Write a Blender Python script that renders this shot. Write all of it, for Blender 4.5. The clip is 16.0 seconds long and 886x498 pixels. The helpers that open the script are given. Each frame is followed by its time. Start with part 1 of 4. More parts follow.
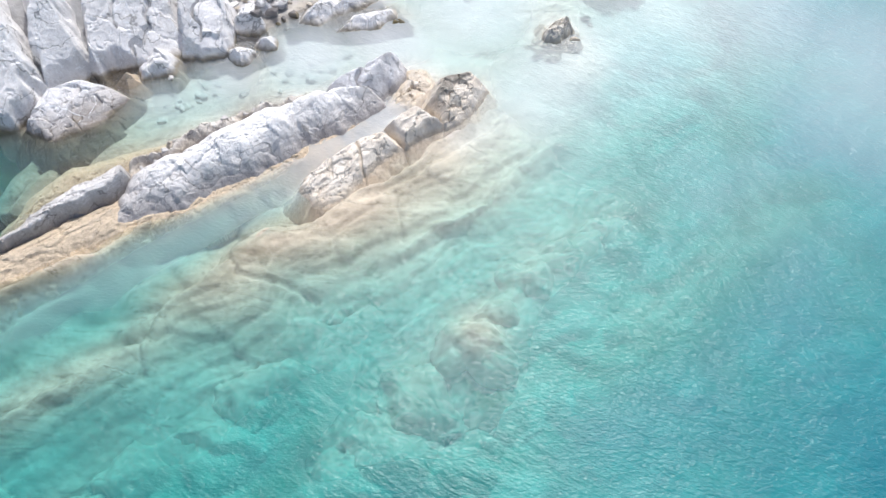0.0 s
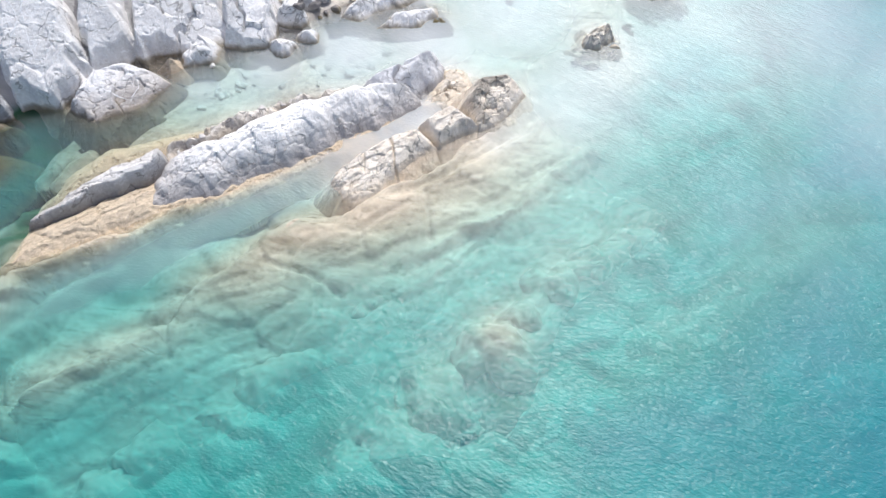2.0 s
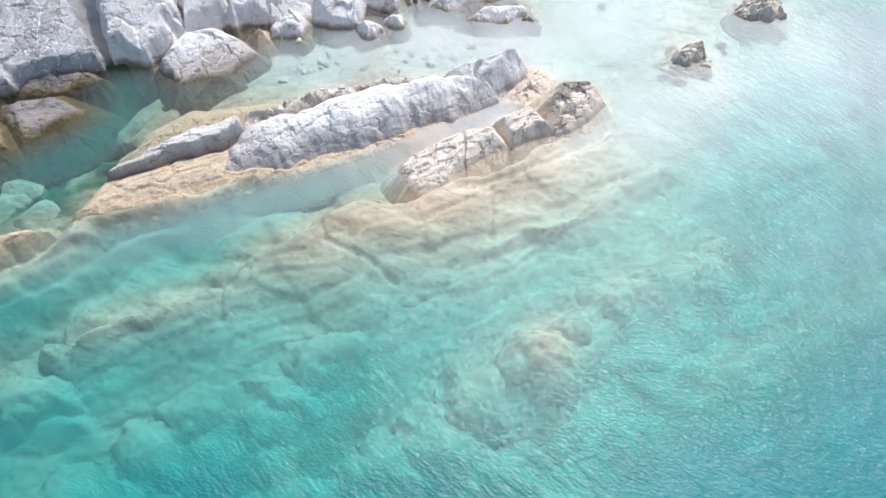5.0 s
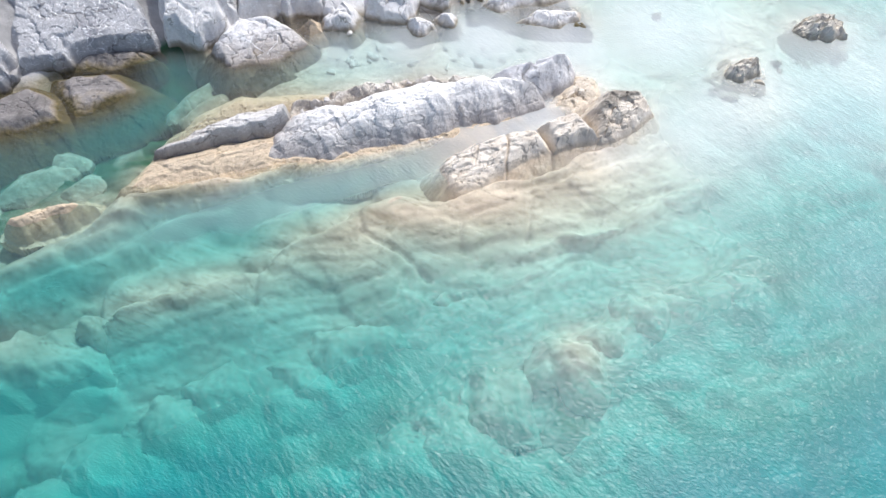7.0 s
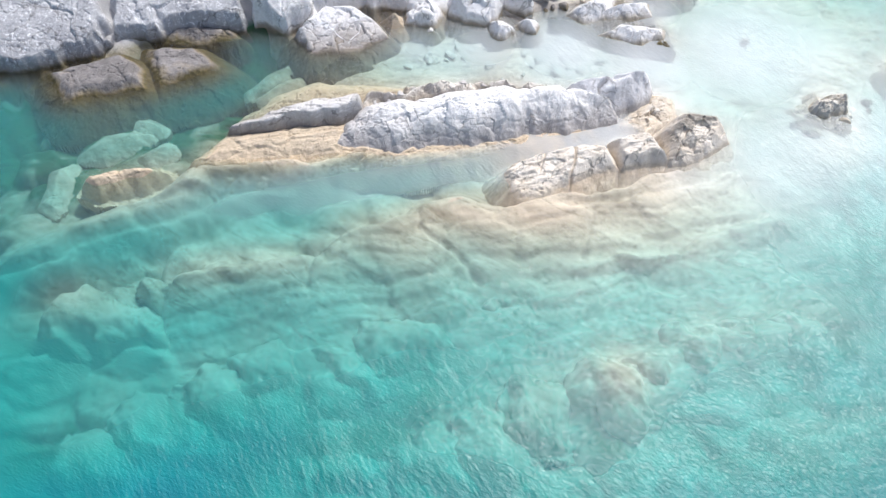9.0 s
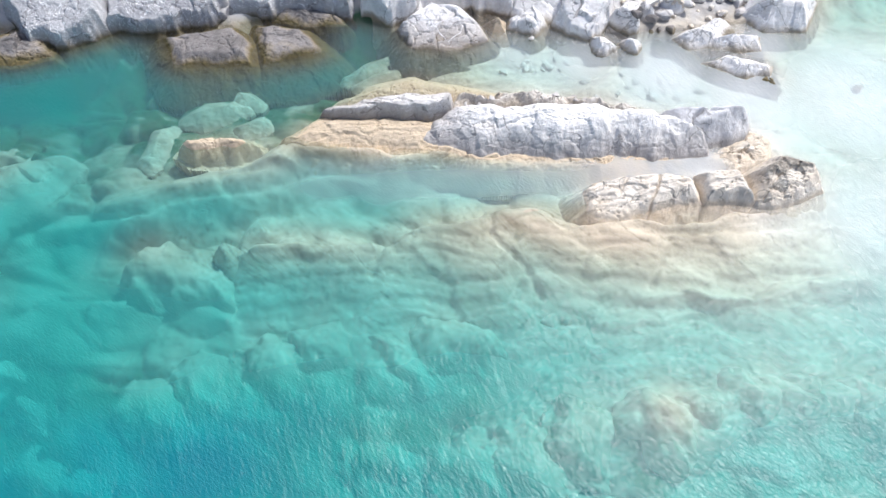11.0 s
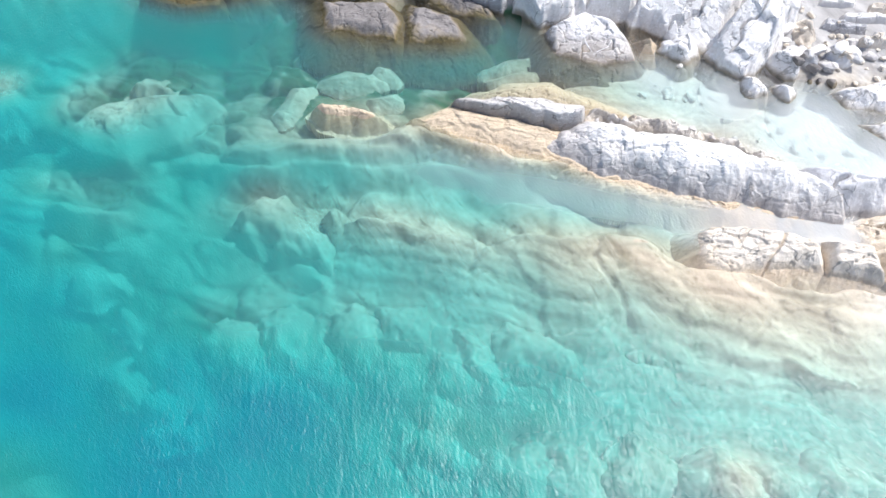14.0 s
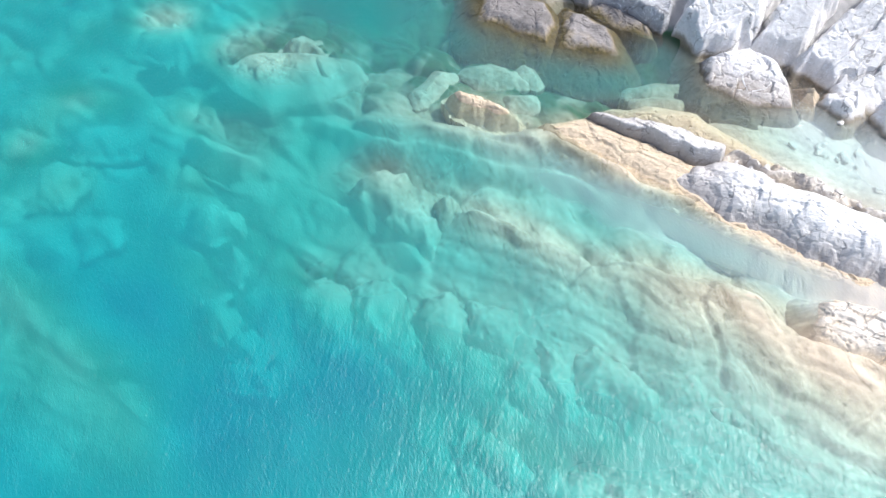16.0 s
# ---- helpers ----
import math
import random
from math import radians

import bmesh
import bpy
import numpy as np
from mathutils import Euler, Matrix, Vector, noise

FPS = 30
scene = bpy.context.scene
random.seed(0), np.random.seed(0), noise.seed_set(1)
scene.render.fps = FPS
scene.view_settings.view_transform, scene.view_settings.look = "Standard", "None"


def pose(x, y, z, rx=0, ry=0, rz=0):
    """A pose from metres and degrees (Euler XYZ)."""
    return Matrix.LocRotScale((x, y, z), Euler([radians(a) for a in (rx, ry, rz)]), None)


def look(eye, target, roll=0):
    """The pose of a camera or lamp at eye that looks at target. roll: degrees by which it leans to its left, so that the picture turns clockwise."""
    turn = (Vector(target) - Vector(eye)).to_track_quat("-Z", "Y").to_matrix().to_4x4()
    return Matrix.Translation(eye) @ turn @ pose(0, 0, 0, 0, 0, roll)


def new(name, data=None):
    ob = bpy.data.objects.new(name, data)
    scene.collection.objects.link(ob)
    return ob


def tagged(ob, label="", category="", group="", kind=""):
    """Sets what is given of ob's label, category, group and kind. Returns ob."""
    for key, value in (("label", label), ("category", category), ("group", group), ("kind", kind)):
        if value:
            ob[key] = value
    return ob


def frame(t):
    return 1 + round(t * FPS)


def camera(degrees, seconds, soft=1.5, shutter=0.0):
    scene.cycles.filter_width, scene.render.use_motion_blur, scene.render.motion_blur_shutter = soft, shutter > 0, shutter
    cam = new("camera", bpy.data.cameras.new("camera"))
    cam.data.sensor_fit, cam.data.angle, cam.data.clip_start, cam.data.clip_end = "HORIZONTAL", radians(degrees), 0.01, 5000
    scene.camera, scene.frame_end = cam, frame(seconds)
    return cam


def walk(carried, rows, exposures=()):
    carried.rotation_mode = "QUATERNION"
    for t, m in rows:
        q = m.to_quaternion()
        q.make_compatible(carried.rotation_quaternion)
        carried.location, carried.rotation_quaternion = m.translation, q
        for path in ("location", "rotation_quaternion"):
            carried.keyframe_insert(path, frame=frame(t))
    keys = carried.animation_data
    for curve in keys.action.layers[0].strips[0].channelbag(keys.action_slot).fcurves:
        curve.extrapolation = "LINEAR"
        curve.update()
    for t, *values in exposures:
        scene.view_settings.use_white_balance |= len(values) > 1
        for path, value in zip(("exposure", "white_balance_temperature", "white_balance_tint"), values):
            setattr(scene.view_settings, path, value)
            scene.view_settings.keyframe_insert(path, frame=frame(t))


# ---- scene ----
cam = camera(63.9, 16.0)

PATH = [
    (0, (0.129, -0.023, 16.531), (0.086, 1.087, 14.869), 0.1),
    (0.5, (0.124, -0.029, 16.537), (0.068, 1.081, 14.874), 0.1),
    (1, (0.126, -0.04, 16.547), (0.056, 1.07, 14.884), 0.1),
    (1.5, (0.135, -0.048, 16.558), (0.046, 1.061, 14.895), 0.1),
    (2, (0.146, -0.056, 16.573), (0.026, 1.049, 14.91), 0.2),
    (2.5, (0.151, -0.046, 16.581), (-0.016, 1.05, 14.917), 0.1),
    (3, (0.139, -0.011, 16.574), (-0.041, 1.08, 14.907), 0.2),
    (3.5, (0.116, 0.041, 16.558), (-0.09, 1.123, 14.888), 0.3),
    (4, (0.093, 0.077, 16.54), (-0.142, 1.15, 14.868), 0.5),
    (6.5, (0.007, 0.083, 16.451), (-0.325, 1.128, 14.778), 0.8),
    (7, (-0.019, 0.081, 16.449), (-0.381, 1.115, 14.776), 0.8),
    (7.5, (-0.046, 0.092, 16.447), (-0.432, 1.117, 14.773), 0.9),
    (8, (-0.037, 0.09, 16.452), (-0.448, 1.105, 14.779), 0.8),
    (8.5, (-0.006, 0.08, 16.465), (-0.458, 1.079, 14.792), 0.8),
    (9, (0.018, 0.092, 16.488), (-0.489, 1.064, 14.816), 0.6),
    (11.5, (0.073, 0.292, 16.831), (-0.629, 1.117, 15.151), -0.1),
    (12, (0.066, 0.318, 16.86), (-0.664, 1.118, 15.179), -0.1),
    (12.5, (0.032, 0.346, 16.876), (-0.724, 1.114, 15.191), -0.2),
    (13, (-0.025, 0.368, 16.884), (-0.799, 1.11, 15.196), -0.3),
    (13.5, (-0.082, 0.353, 16.896), (-0.893, 1.048, 15.205), -0.2),
    (14, (-0.13, 0.322, 16.914), (-0.98, 0.966, 15.222), 0.1),
    (14.5, (-0.182, 0.315, 16.92), (-1.075, 0.888, 15.225), -0.1),
    (15, (-0.216, 0.332, 16.919), (-1.14, 0.848, 15.222), -0.1),
    (15.5, (-0.221, 0.363, 16.917), (-1.179, 0.81, 15.219), -0.3),
    (16, (-0.211, 0.403, 16.914), (-1.195, 0.786, 15.215), -0.7),
]
walk(cam, [(t, look(eye, target, roll)) for t, eye, target, roll in PATH],
     [(0, -0.09, 5900, 10), (7, -0.07, 5900, 10), (12.5, 0.11, 5900, 10), (16, 0.31, 5900, 10)])

# ---- light ----
SUN_AZ, SUN_EL = 11.0, 57.0          # degrees clockwise from +y, above the horizon
world = bpy.data.worlds.new("sky")
scene.world = world
world.use_nodes = True
wn, wl = world.node_tree.nodes, world.node_tree.links
sky = wn.new("ShaderNodeTexSky")
sky.sky_type, sky.sun_disc = "NISHITA", False
sky.sun_elevation, sky.sun_rotation = radians(SUN_EL), radians(SUN_AZ)
sky.dust_density = 4.0
wl.new(sky.outputs[0], wn["Background"].inputs[0])
wn["Background"].inputs[1].default_value = 0.13
sun = new("sun", bpy.data.lights.new("sun", "SUN"))
sun.data.energy, sun.data.angle, sun.data.color = 4.0, radians(2.5), (1.0, 0.93, 0.84)
sun_dir = Vector((math.sin(radians(SUN_AZ)) * math.cos(radians(SUN_EL)), math.cos(radians(SUN_AZ)) * math.cos(radians(SUN_EL)), math.sin(radians(SUN_EL))))
sun.matrix_world = look(sun_dir * 60, (0, 0, 0))


# ---- noise ----
def lattice(ix, iy, seed):
    n = (ix.astype(np.int64) * 374761393 + iy.astype(np.int64) * 668265263 + seed * 1442695041) & 0xFFFFFFFF
    n = ((n ^ (n >> 13)) * 1274126177) & 0xFFFFFFFF
    n = ((n ^ (n >> 15)) * 2246822519) & 0xFFFFFFFF
    return ((n ^ (n >> 16)) & 0xFFFFFF) / 0xFFFFFF


def smooth_noise(x, y, seed=0):
    ix, iy = np.floor(x), np.floor(y)
    fx, fy = x - ix, y - iy
    ux, uy = fx**3 * (fx * (fx * 6 - 15) + 10), fy**3 * (fy * (fy * 6 - 15) + 10)
    a, b = lattice(ix, iy, seed), lattice(ix + 1, iy, seed)
    c, d = lattice(ix, iy + 1, seed), lattice(ix + 1, iy + 1, seed)
    return 2 * (a + (b - a) * ux + (c - a) * uy + (a - b - c + d) * ux * uy) - 1


def fbm(x, y, seed=0, octaves=4, gain=0.5):
    out, amp, total = 0.0, 1.0, 0.0
    for k in range(octaves):
        out, total = out + amp * smooth_noise(x * 2.03**k + 7.1 * k, y * 2.03**k - 3.7 * k, seed + k), total + amp
        amp *= gain
    return out / total


def cells(x, y, seed=0):
    """Nearest and second distance to scattered seeds, a random number for the nearest, and the offset from it."""
    ix, iy = np.floor(x), np.floor(y)
    f1, f2 = np.full(x.shape, 9.0), np.full(x.shape, 9.0)
    tag, ox, oy = np.zeros(x.shape), np.zeros(x.shape), np.zeros(x.shape)
    for i in (-1, 0, 1):
        for j in (-1, 0, 1):
            cx, cy = ix + i, iy + j
            dx, dy = x - cx - lattice(cx, cy, seed + 11), y - cy - lattice(cx, cy, seed + 23)
            d, near = np.hypot(dx, dy), None
            near = d < f1
            f2 = np.where(near, f1, np.minimum(f2, d))
            f1 = np.where(near, d, f1)
            tag, ox, oy = np.where(near, lattice(cx, cy, seed + 37), tag), np.where(near, dx, ox), np.where(near, dy, oy)
    return f1, f2, tag, ox, oy


def facets(x, y, size, seed):
    """Broken rock: tilted flat pieces with steps between them, and the closeness to a joint."""
    f1, f2, tag, ox, oy = cells(x / size, y / size, seed)
    turn = tag * 61.0
    return (tag - 0.5) + 0.9 * (np.cos(turn) * ox + np.sin(turn) * oy), np.clip(1 - (f2 - f1) / 0.09, 0, 1)


def layer(u, v, often, seed):
    """Bedding: edges that face the open sea, each with a long back slope."""
    f = v * often + 0.7 * fbm(u * 0.28, v * 0.6, seed, 3)
    f = f - np.floor(f)
    return np.clip(f / 0.16, 0, 1) - f - 0.42


def softmin(a, b, k):
    h = np.clip(0.5 + 0.5 * (b - a) / k, 0, 1)
    return b + (a - b) * h - k * h * (1 - h)


def softmax(a, b, k):
    return -softmin(-a, -b, k)


def inside(x, y, poly):
    """Signed distance to a closed outline, positive inside."""
    best, odd = np.full(x.shape, 1e9), np.zeros(x.shape, bool)
    for (ax, ay), (bx, by) in zip(poly, poly[1:] + poly[:1]):
        ex, ey = bx - ax, by - ay
        s = np.clip(((x - ax) * ex + (y - ay) * ey) / (ex * ex + ey * ey), 0, 1)
        best = np.minimum(best, np.hypot(x - ax - s * ex, y - ay - s * ey))
        if ey:
            odd ^= ((ay > y) != (by > y)) & (x < ex * (y - ay) / ey + ax)
    return np.where(odd, best, -best)


def along(x, y, line):
    """Distance from a line of (x, y, z) knots, the side (positive on its left), and z there."""
    best, side, z = np.full(x.shape, 1e9), np.zeros(x.shape), np.zeros(x.shape)
    for (ax, ay, az), (bx, by, bz) in zip(line, line[1:]):
        ex, ey = bx - ax, by - ay
        s = np.clip(((x - ax) * ex + (y - ay) * ey) / (ex * ex + ey * ey), 0, 1)
        d = np.hypot(x - ax - s * ex, y - ay - s * ey)
        near = d < best
        best, z = np.where(near, d, best), np.where(near, az + (bz - az) * s, z)
        side = np.where(near, ex * (y - ay) - ey * (x - ax), side)
    return best, side, z


STRIKE = (0.78, 0.62)                 # the run of the rock beds


def beds(x, y):
    return x * STRIKE[0] + y * STRIKE[1], -x * STRIKE[1] + y * STRIKE[0]


# ---- materials ----
def material(name):
    m = bpy.data.materials.new(name)
    m.use_nodes = True
    return m, m.node_tree.nodes, m.node_tree.links


def texture(nodes, links, kind, scale, where=None, **inputs):
    n = nodes.new(kind)
    n.inputs["Scale"].default_value = scale
    for key, value in inputs.items():
        n.inputs[key].default_value = value
    if where is not None:
        links.new(where, n.inputs["Vector"])
    return n


def ramp(nodes, links, source, stops):
    n = nodes.new("ShaderNodeValToRGB")
    while len(n.color_ramp.elements) < len(stops):
        n.color_ramp.elements.new(0.5)
    for e, (at, colour) in zip(n.color_ramp.elements, stops):
        e.position, e.color = at, (*colour, 1) if len(colour) == 3 else colour
    links.new(source, n.inputs[0])
    return n.outputs[0]


def blend(nodes, links, factor, a, b, mode="MIX"):
    n = nodes.new("ShaderNodeMix")
    n.data_type, n.blend_type = "RGBA", mode
    for socket, value in ((n.inputs[0], factor), (n.inputs[6], a), (n.inputs[7], b)):
        if isinstance(value, (int, float)):
            socket.default_value = value
        elif isinstance(value, tuple):
            socket.default_value = (*value, 1)
        else:
            links.new(value, socket)
    return n.outputs[2]


def maths(nodes, links, op, a, b=0.0, clamp=False):
    n = nodes.new("ShaderNodeMath")
    n.operation, n.use_clamp = op, clamp
    for socket, value in ((n.inputs[0], a), (n.inputs[1], b)):
        if isinstance(value, (int, float)):
            socket.default_value = value
        else:
            links.new(value, socket)
    return n.outputs[0]


def stone(name, dark, light, stain_shade, stain_shade_top=0.3, veins=0.6, rough=0.85, cap=0.0, algae=0.0):
    """Coastal rock: mottled, veined, jointed, with a band of staining, on ridge and slab also painted shade, that ends
    unevenly above the waterline.
    """
    m, n, l = material(name)
    place = n.new("ShaderNodeNewGeometry").outputs["Position"]
    big = texture(n, l, "ShaderNodeTexNoise", 0.9, place, Detail=5, Roughness=0.6, Distortion=0.6)
    fine = texture(n, l, "ShaderNodeTexNoise", 9.0, place, Detail=8, Roughness=0.7)
    rugged = texture(n, l, "ShaderNodeTexNoise", 2.6, place, Detail=6, Roughness=0.55, Distortion=0.3)
    base = ramp(n, l, big.outputs[0], [(0.3, dark), (0.62, light)])
    grain = ramp(n, l, fine.outputs[0], [(0.32, (0.68, 0.65, 0.62)), (0.54, (1, 1, 1))])
    base = blend(n, l, 0.5, base, grain, "MULTIPLY")
    warp = texture(n, l, "ShaderNodeTexNoise", 1.6, place, Detail=3, Distortion=1.5)
    thin = maths(n, l, "ABSOLUTE", maths(n, l, "SUBTRACT", warp.outputs[0], 0.5))
    cross = texture(n, l, "ShaderNodeTexNoise", 2.6, place, Detail=2, Distortion=0.6)
    thin2 = maths(n, l, "ABSOLUTE", maths(n, l, "SUBTRACT", cross.outputs[0], 0.46))
    vein = maths(n, l, "MULTIPLY", maths(n, l, "MAXIMUM", maths(n, l, "LESS_THAN", thin, 0.007), maths(n, l, "LESS_THAN", thin2, 0.005)), veins)
    base = blend(n, l, vein, base, (0.92, 0.92, 0.92))
    split = texture(n, l, "ShaderNodeTexNoise", 0.8, place, Detail=5, Roughness=0.45, Distortion=0.3)
    gap = maths(n, l, "LESS_THAN", maths(n, l, "ABSOLUTE", maths(n, l, "SUBTRACT", split.outputs[0], 0.47)), 0.006)
    base = blend(n, l, maths(n, l, "MULTIPLY", gap, 0.5), base, (0.12, 0.11, 0.10))
    height = n.new("ShaderNodeSeparateXYZ")
    l.new(place, height.inputs[0])
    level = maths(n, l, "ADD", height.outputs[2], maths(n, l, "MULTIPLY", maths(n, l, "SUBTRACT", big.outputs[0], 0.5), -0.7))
    band = ramp(n, l, maths(n, l, "ADD", maths(n, l, "MULTIPLY", level, 1 / max(stain_shade_top, 0.05)), 0.0), [(0.15, (1, 1, 1)), (1.0, (0, 0, 0))])
    tint = ramp(n, l, fine.outputs[0], [(0.35, tuple(0.7 * v for v in stain_shade)), (0.6, stain_shade)])
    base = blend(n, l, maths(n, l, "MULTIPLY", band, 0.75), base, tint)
    if algae:                         # brown-green growth on what stays under water
        base = blend(n, l, ramp(n, l, level, [(0.0, (algae, algae, algae)), (0.14, (0, 0, 0))]), base, ramp(n, l, fine.outputs[0], [(0.35, (0.035, 0.035, 0.012)), (0.65, (0.14, 0.11, 0.04))]))
    if cap:                           # dark lichen on the highest part
        crust = ramp(n, l, maths(n, l, "ADD", maths(n, l, "SUBTRACT", height.outputs[2], cap), maths(n, l, "MULTIPLY", fine.outputs[0], 0.3)), [(0.1, (0, 0, 0)), (0.22, (0.9, 0.9, 0.9))])
        base = blend(n, l, crust, base, ramp(n, l, fine.outputs[0], [(0.4, (0.10, 0.09, 0.08)), (0.62, (0.42, 0.38, 0.32))]))
    p = n["Principled BSDF"]
    l.new(base, p.inputs["Base Color"])
    p.inputs["Roughness"].default_value = rough
    p.inputs["Specular IOR Level"].default_value = 0.25
    bump = n.new("ShaderNodeBump")
    bump.inputs["Strength"].default_value, bump.inputs["Distance"].default_value = 1.0, 0.05
    relief = maths(n, l, "SUBTRACT", maths(n, l, "ADD", maths(n, l, "MULTIPLY", fine.outputs[0], 0.6), maths(n, l, "MULTIPLY", rugged.outputs[0], 1.4)), maths(n, l, "MULTIPLY", gap, 0.5))
    l.new(relief, bump.inputs["Height"])
    l.new(bump.outputs[0], p.inputs["Normal"])
    return m


WHITE = stone("pale_limestone", (0.70, 0.69, 0.68), (0.90, 0.88, 0.86), (0.55, 0.47, 0.36), 0.22, 0.9, algae=0.5)
# grey rock; on the left shore masses, pale limestone with shade in its colour
GREY_SHADED = stone("grey_and_shaded_limestone", (0.36, 0.36, 0.38), (0.54, 0.54, 0.55), (0.24, 0.20, 0.15), 0.4, 0.8, algae=0.8)
# grey up to 0.8 m: staining plus the near flank's shade in the colour
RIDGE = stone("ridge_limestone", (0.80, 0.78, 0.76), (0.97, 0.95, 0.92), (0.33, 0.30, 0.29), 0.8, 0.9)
FIN = stone("smooth_grey_limestone", (0.58, 0.58, 0.60), (0.78, 0.77, 0.77), (0.42, 0.39, 0.37), 0.3, 0.7)
# dark low band paints the shadow along the slab's edge
SLATY = stone("shade_edged_limestone", (0.50, 0.48, 0.46), (0.76, 0.74, 0.72), (0.20, 0.17, 0.14), 0.62, 0.5)
CREAM = stone("cream_limestone", (0.58, 0.51, 0.42), (0.86, 0.79, 0.69), (0.68, 0.57, 0.43), 0.2, 0.3)
CAPPED = stone("cream_limestone_with_lichen", (0.58, 0.51, 0.42), (0.86, 0.79, 0.69), (0.68, 0.57, 0.43), 0.2, 0.2, cap=0.62)
TAN = stone("tan_shelf_rock", (0.56, 0.45, 0.33), (0.76, 0.66, 0.52), (0.62, 0.50, 0.35), 0.5, 0.2)
VEINED = stone("veined_limestone", (0.50, 0.48, 0.47), (0.80, 0.79, 0.79), (0.30, 0.24, 0.18), 0.42, 1.0, algae=0.6)
RUBBLE = stone("broken_grey_rock", (0.40, 0.36, 0.31), (0.82, 0.78, 0.72), (0.60, 0.52, 0.42), 0.2, 0.3)
CALCITE = stone("white_calcite", (0.84, 0.84, 0.84), (0.93, 0.93, 0.93), (0.86, 0.84, 0.80), 0.1, 0.0, 0.6)
PALE = stone("pale_pebble", (0.60, 0.58, 0.55), (0.80, 0.78, 0.74), (0.74, 0.71, 0.66), 0.3, 0.2)
BROWN = stone("weed_stained_rock", (0.15, 0.14, 0.135), (0.29, 0.27, 0.26), (0.40, 0.32, 0.20), 0.2, 0.1, algae=0.9)
CRAG = stone("craggy_weathered_rock", (0.44, 0.40, 0.34), (0.84, 0.79, 0.69), (0.50, 0.43, 0.32), 0.2, 0.2)


def bed_material():
    m, n, l = material("seabed_rock_and_sand")
    place = n.new("ShaderNodeNewGeometry").outputs["Position"]
    turned = n.new("ShaderNodeMapping")
    turned.inputs["Rotation"].default_value = (0, 0, radians(-38))
    turned.inputs["Scale"].default_value = (0.35, 1.6, 1.0)
    l.new(place, turned.inputs[0])
    streak = texture(n, l, "ShaderNodeTexNoise", 0.8, turned.outputs[0], Detail=6, Roughness=0.62, Distortion=0.5)
    patch = texture(n, l, "ShaderNodeTexNoise", 0.35, place, Detail=5, Roughness=0.6, Distortion=0.8)
    fine = texture(n, l, "ShaderNodeTexNoise", 7.0, place, Detail=7, Roughness=0.7)
    base = ramp(n, l, streak.outputs[0], [(0.3, (0.38, 0.32, 0.24)), (0.6, (0.65, 0.58, 0.47))])
    weed = n.new("ShaderNodeAttribute")
    weed.attribute_name = "weed"
    growth = maths(n, l, "ADD", maths(n, l, "MULTIPLY", weed.outputs["Fac"], 1.0), maths(n, l, "MULTIPLY", patch.outputs[0], 0.6))
    base = blend(n, l, ramp(n, l, growth, [(0.34, (0, 0, 0)), (0.75, (0.95, 0.95, 0.95))]), base, (0.035, 0.12, 0.055))
    sand = n.new("ShaderNodeAttribute")
    sand.attribute_name = "sand"
    base = blend(n, l, sand.outputs["Fac"], base, (0.74, 0.70, 0.67))
    base = blend(n, l, 0.7, base, ramp(n, l, fine.outputs[0], [(0.3, (0.62, 0.6, 0.56)), (0.62, (1, 1, 1))]), "MULTIPLY")
    split = texture(n, l, "ShaderNodeTexNoise", 0.9, turned.outputs[0], Detail=5, Roughness=0.5, Distortion=0.4)
    gap = maths(n, l, "LESS_THAN", maths(n, l, "ABSOLUTE", maths(n, l, "SUBTRACT", split.outputs[0], 0.5)), 0.005)
    base = blend(n, l, maths(n, l, "MULTIPLY", gap, 0.5), base, (0.14, 0.12, 0.08))
    height = n.new("ShaderNodeSeparateXYZ")
    l.new(place, height.inputs[0])
    dry = ramp(n, l, maths(n, l, "ADD", height.outputs[2], maths(n, l, "MULTIPLY", patch.outputs[0], 0.3)), [(0.2, (0, 0, 0)), (0.38, (1, 1, 1))])
    bare = ramp(n, l, streak.outputs[0], [(0.3, (0.28, 0.27, 0.265)), (0.6, (0.54, 0.53, 0.52))])
    base = blend(n, l, dry, base, bare)
    p = n["Principled BSDF"]
    l.new(base, p.inputs["Base Color"])
    p.inputs["Roughness"].default_value = 0.9
    p.inputs["Specular IOR Level"].default_value = 0.1
    bump = n.new("ShaderNodeBump")
    bump.inputs["Strength"].default_value, bump.inputs["Distance"].default_value = 0.8, 0.06
    l.new(maths(n, l, "ADD", fine.outputs[0], streak.outputs[0]), bump.inputs["Height"])
    l.new(bump.outputs[0], p.inputs["Normal"])
    return m


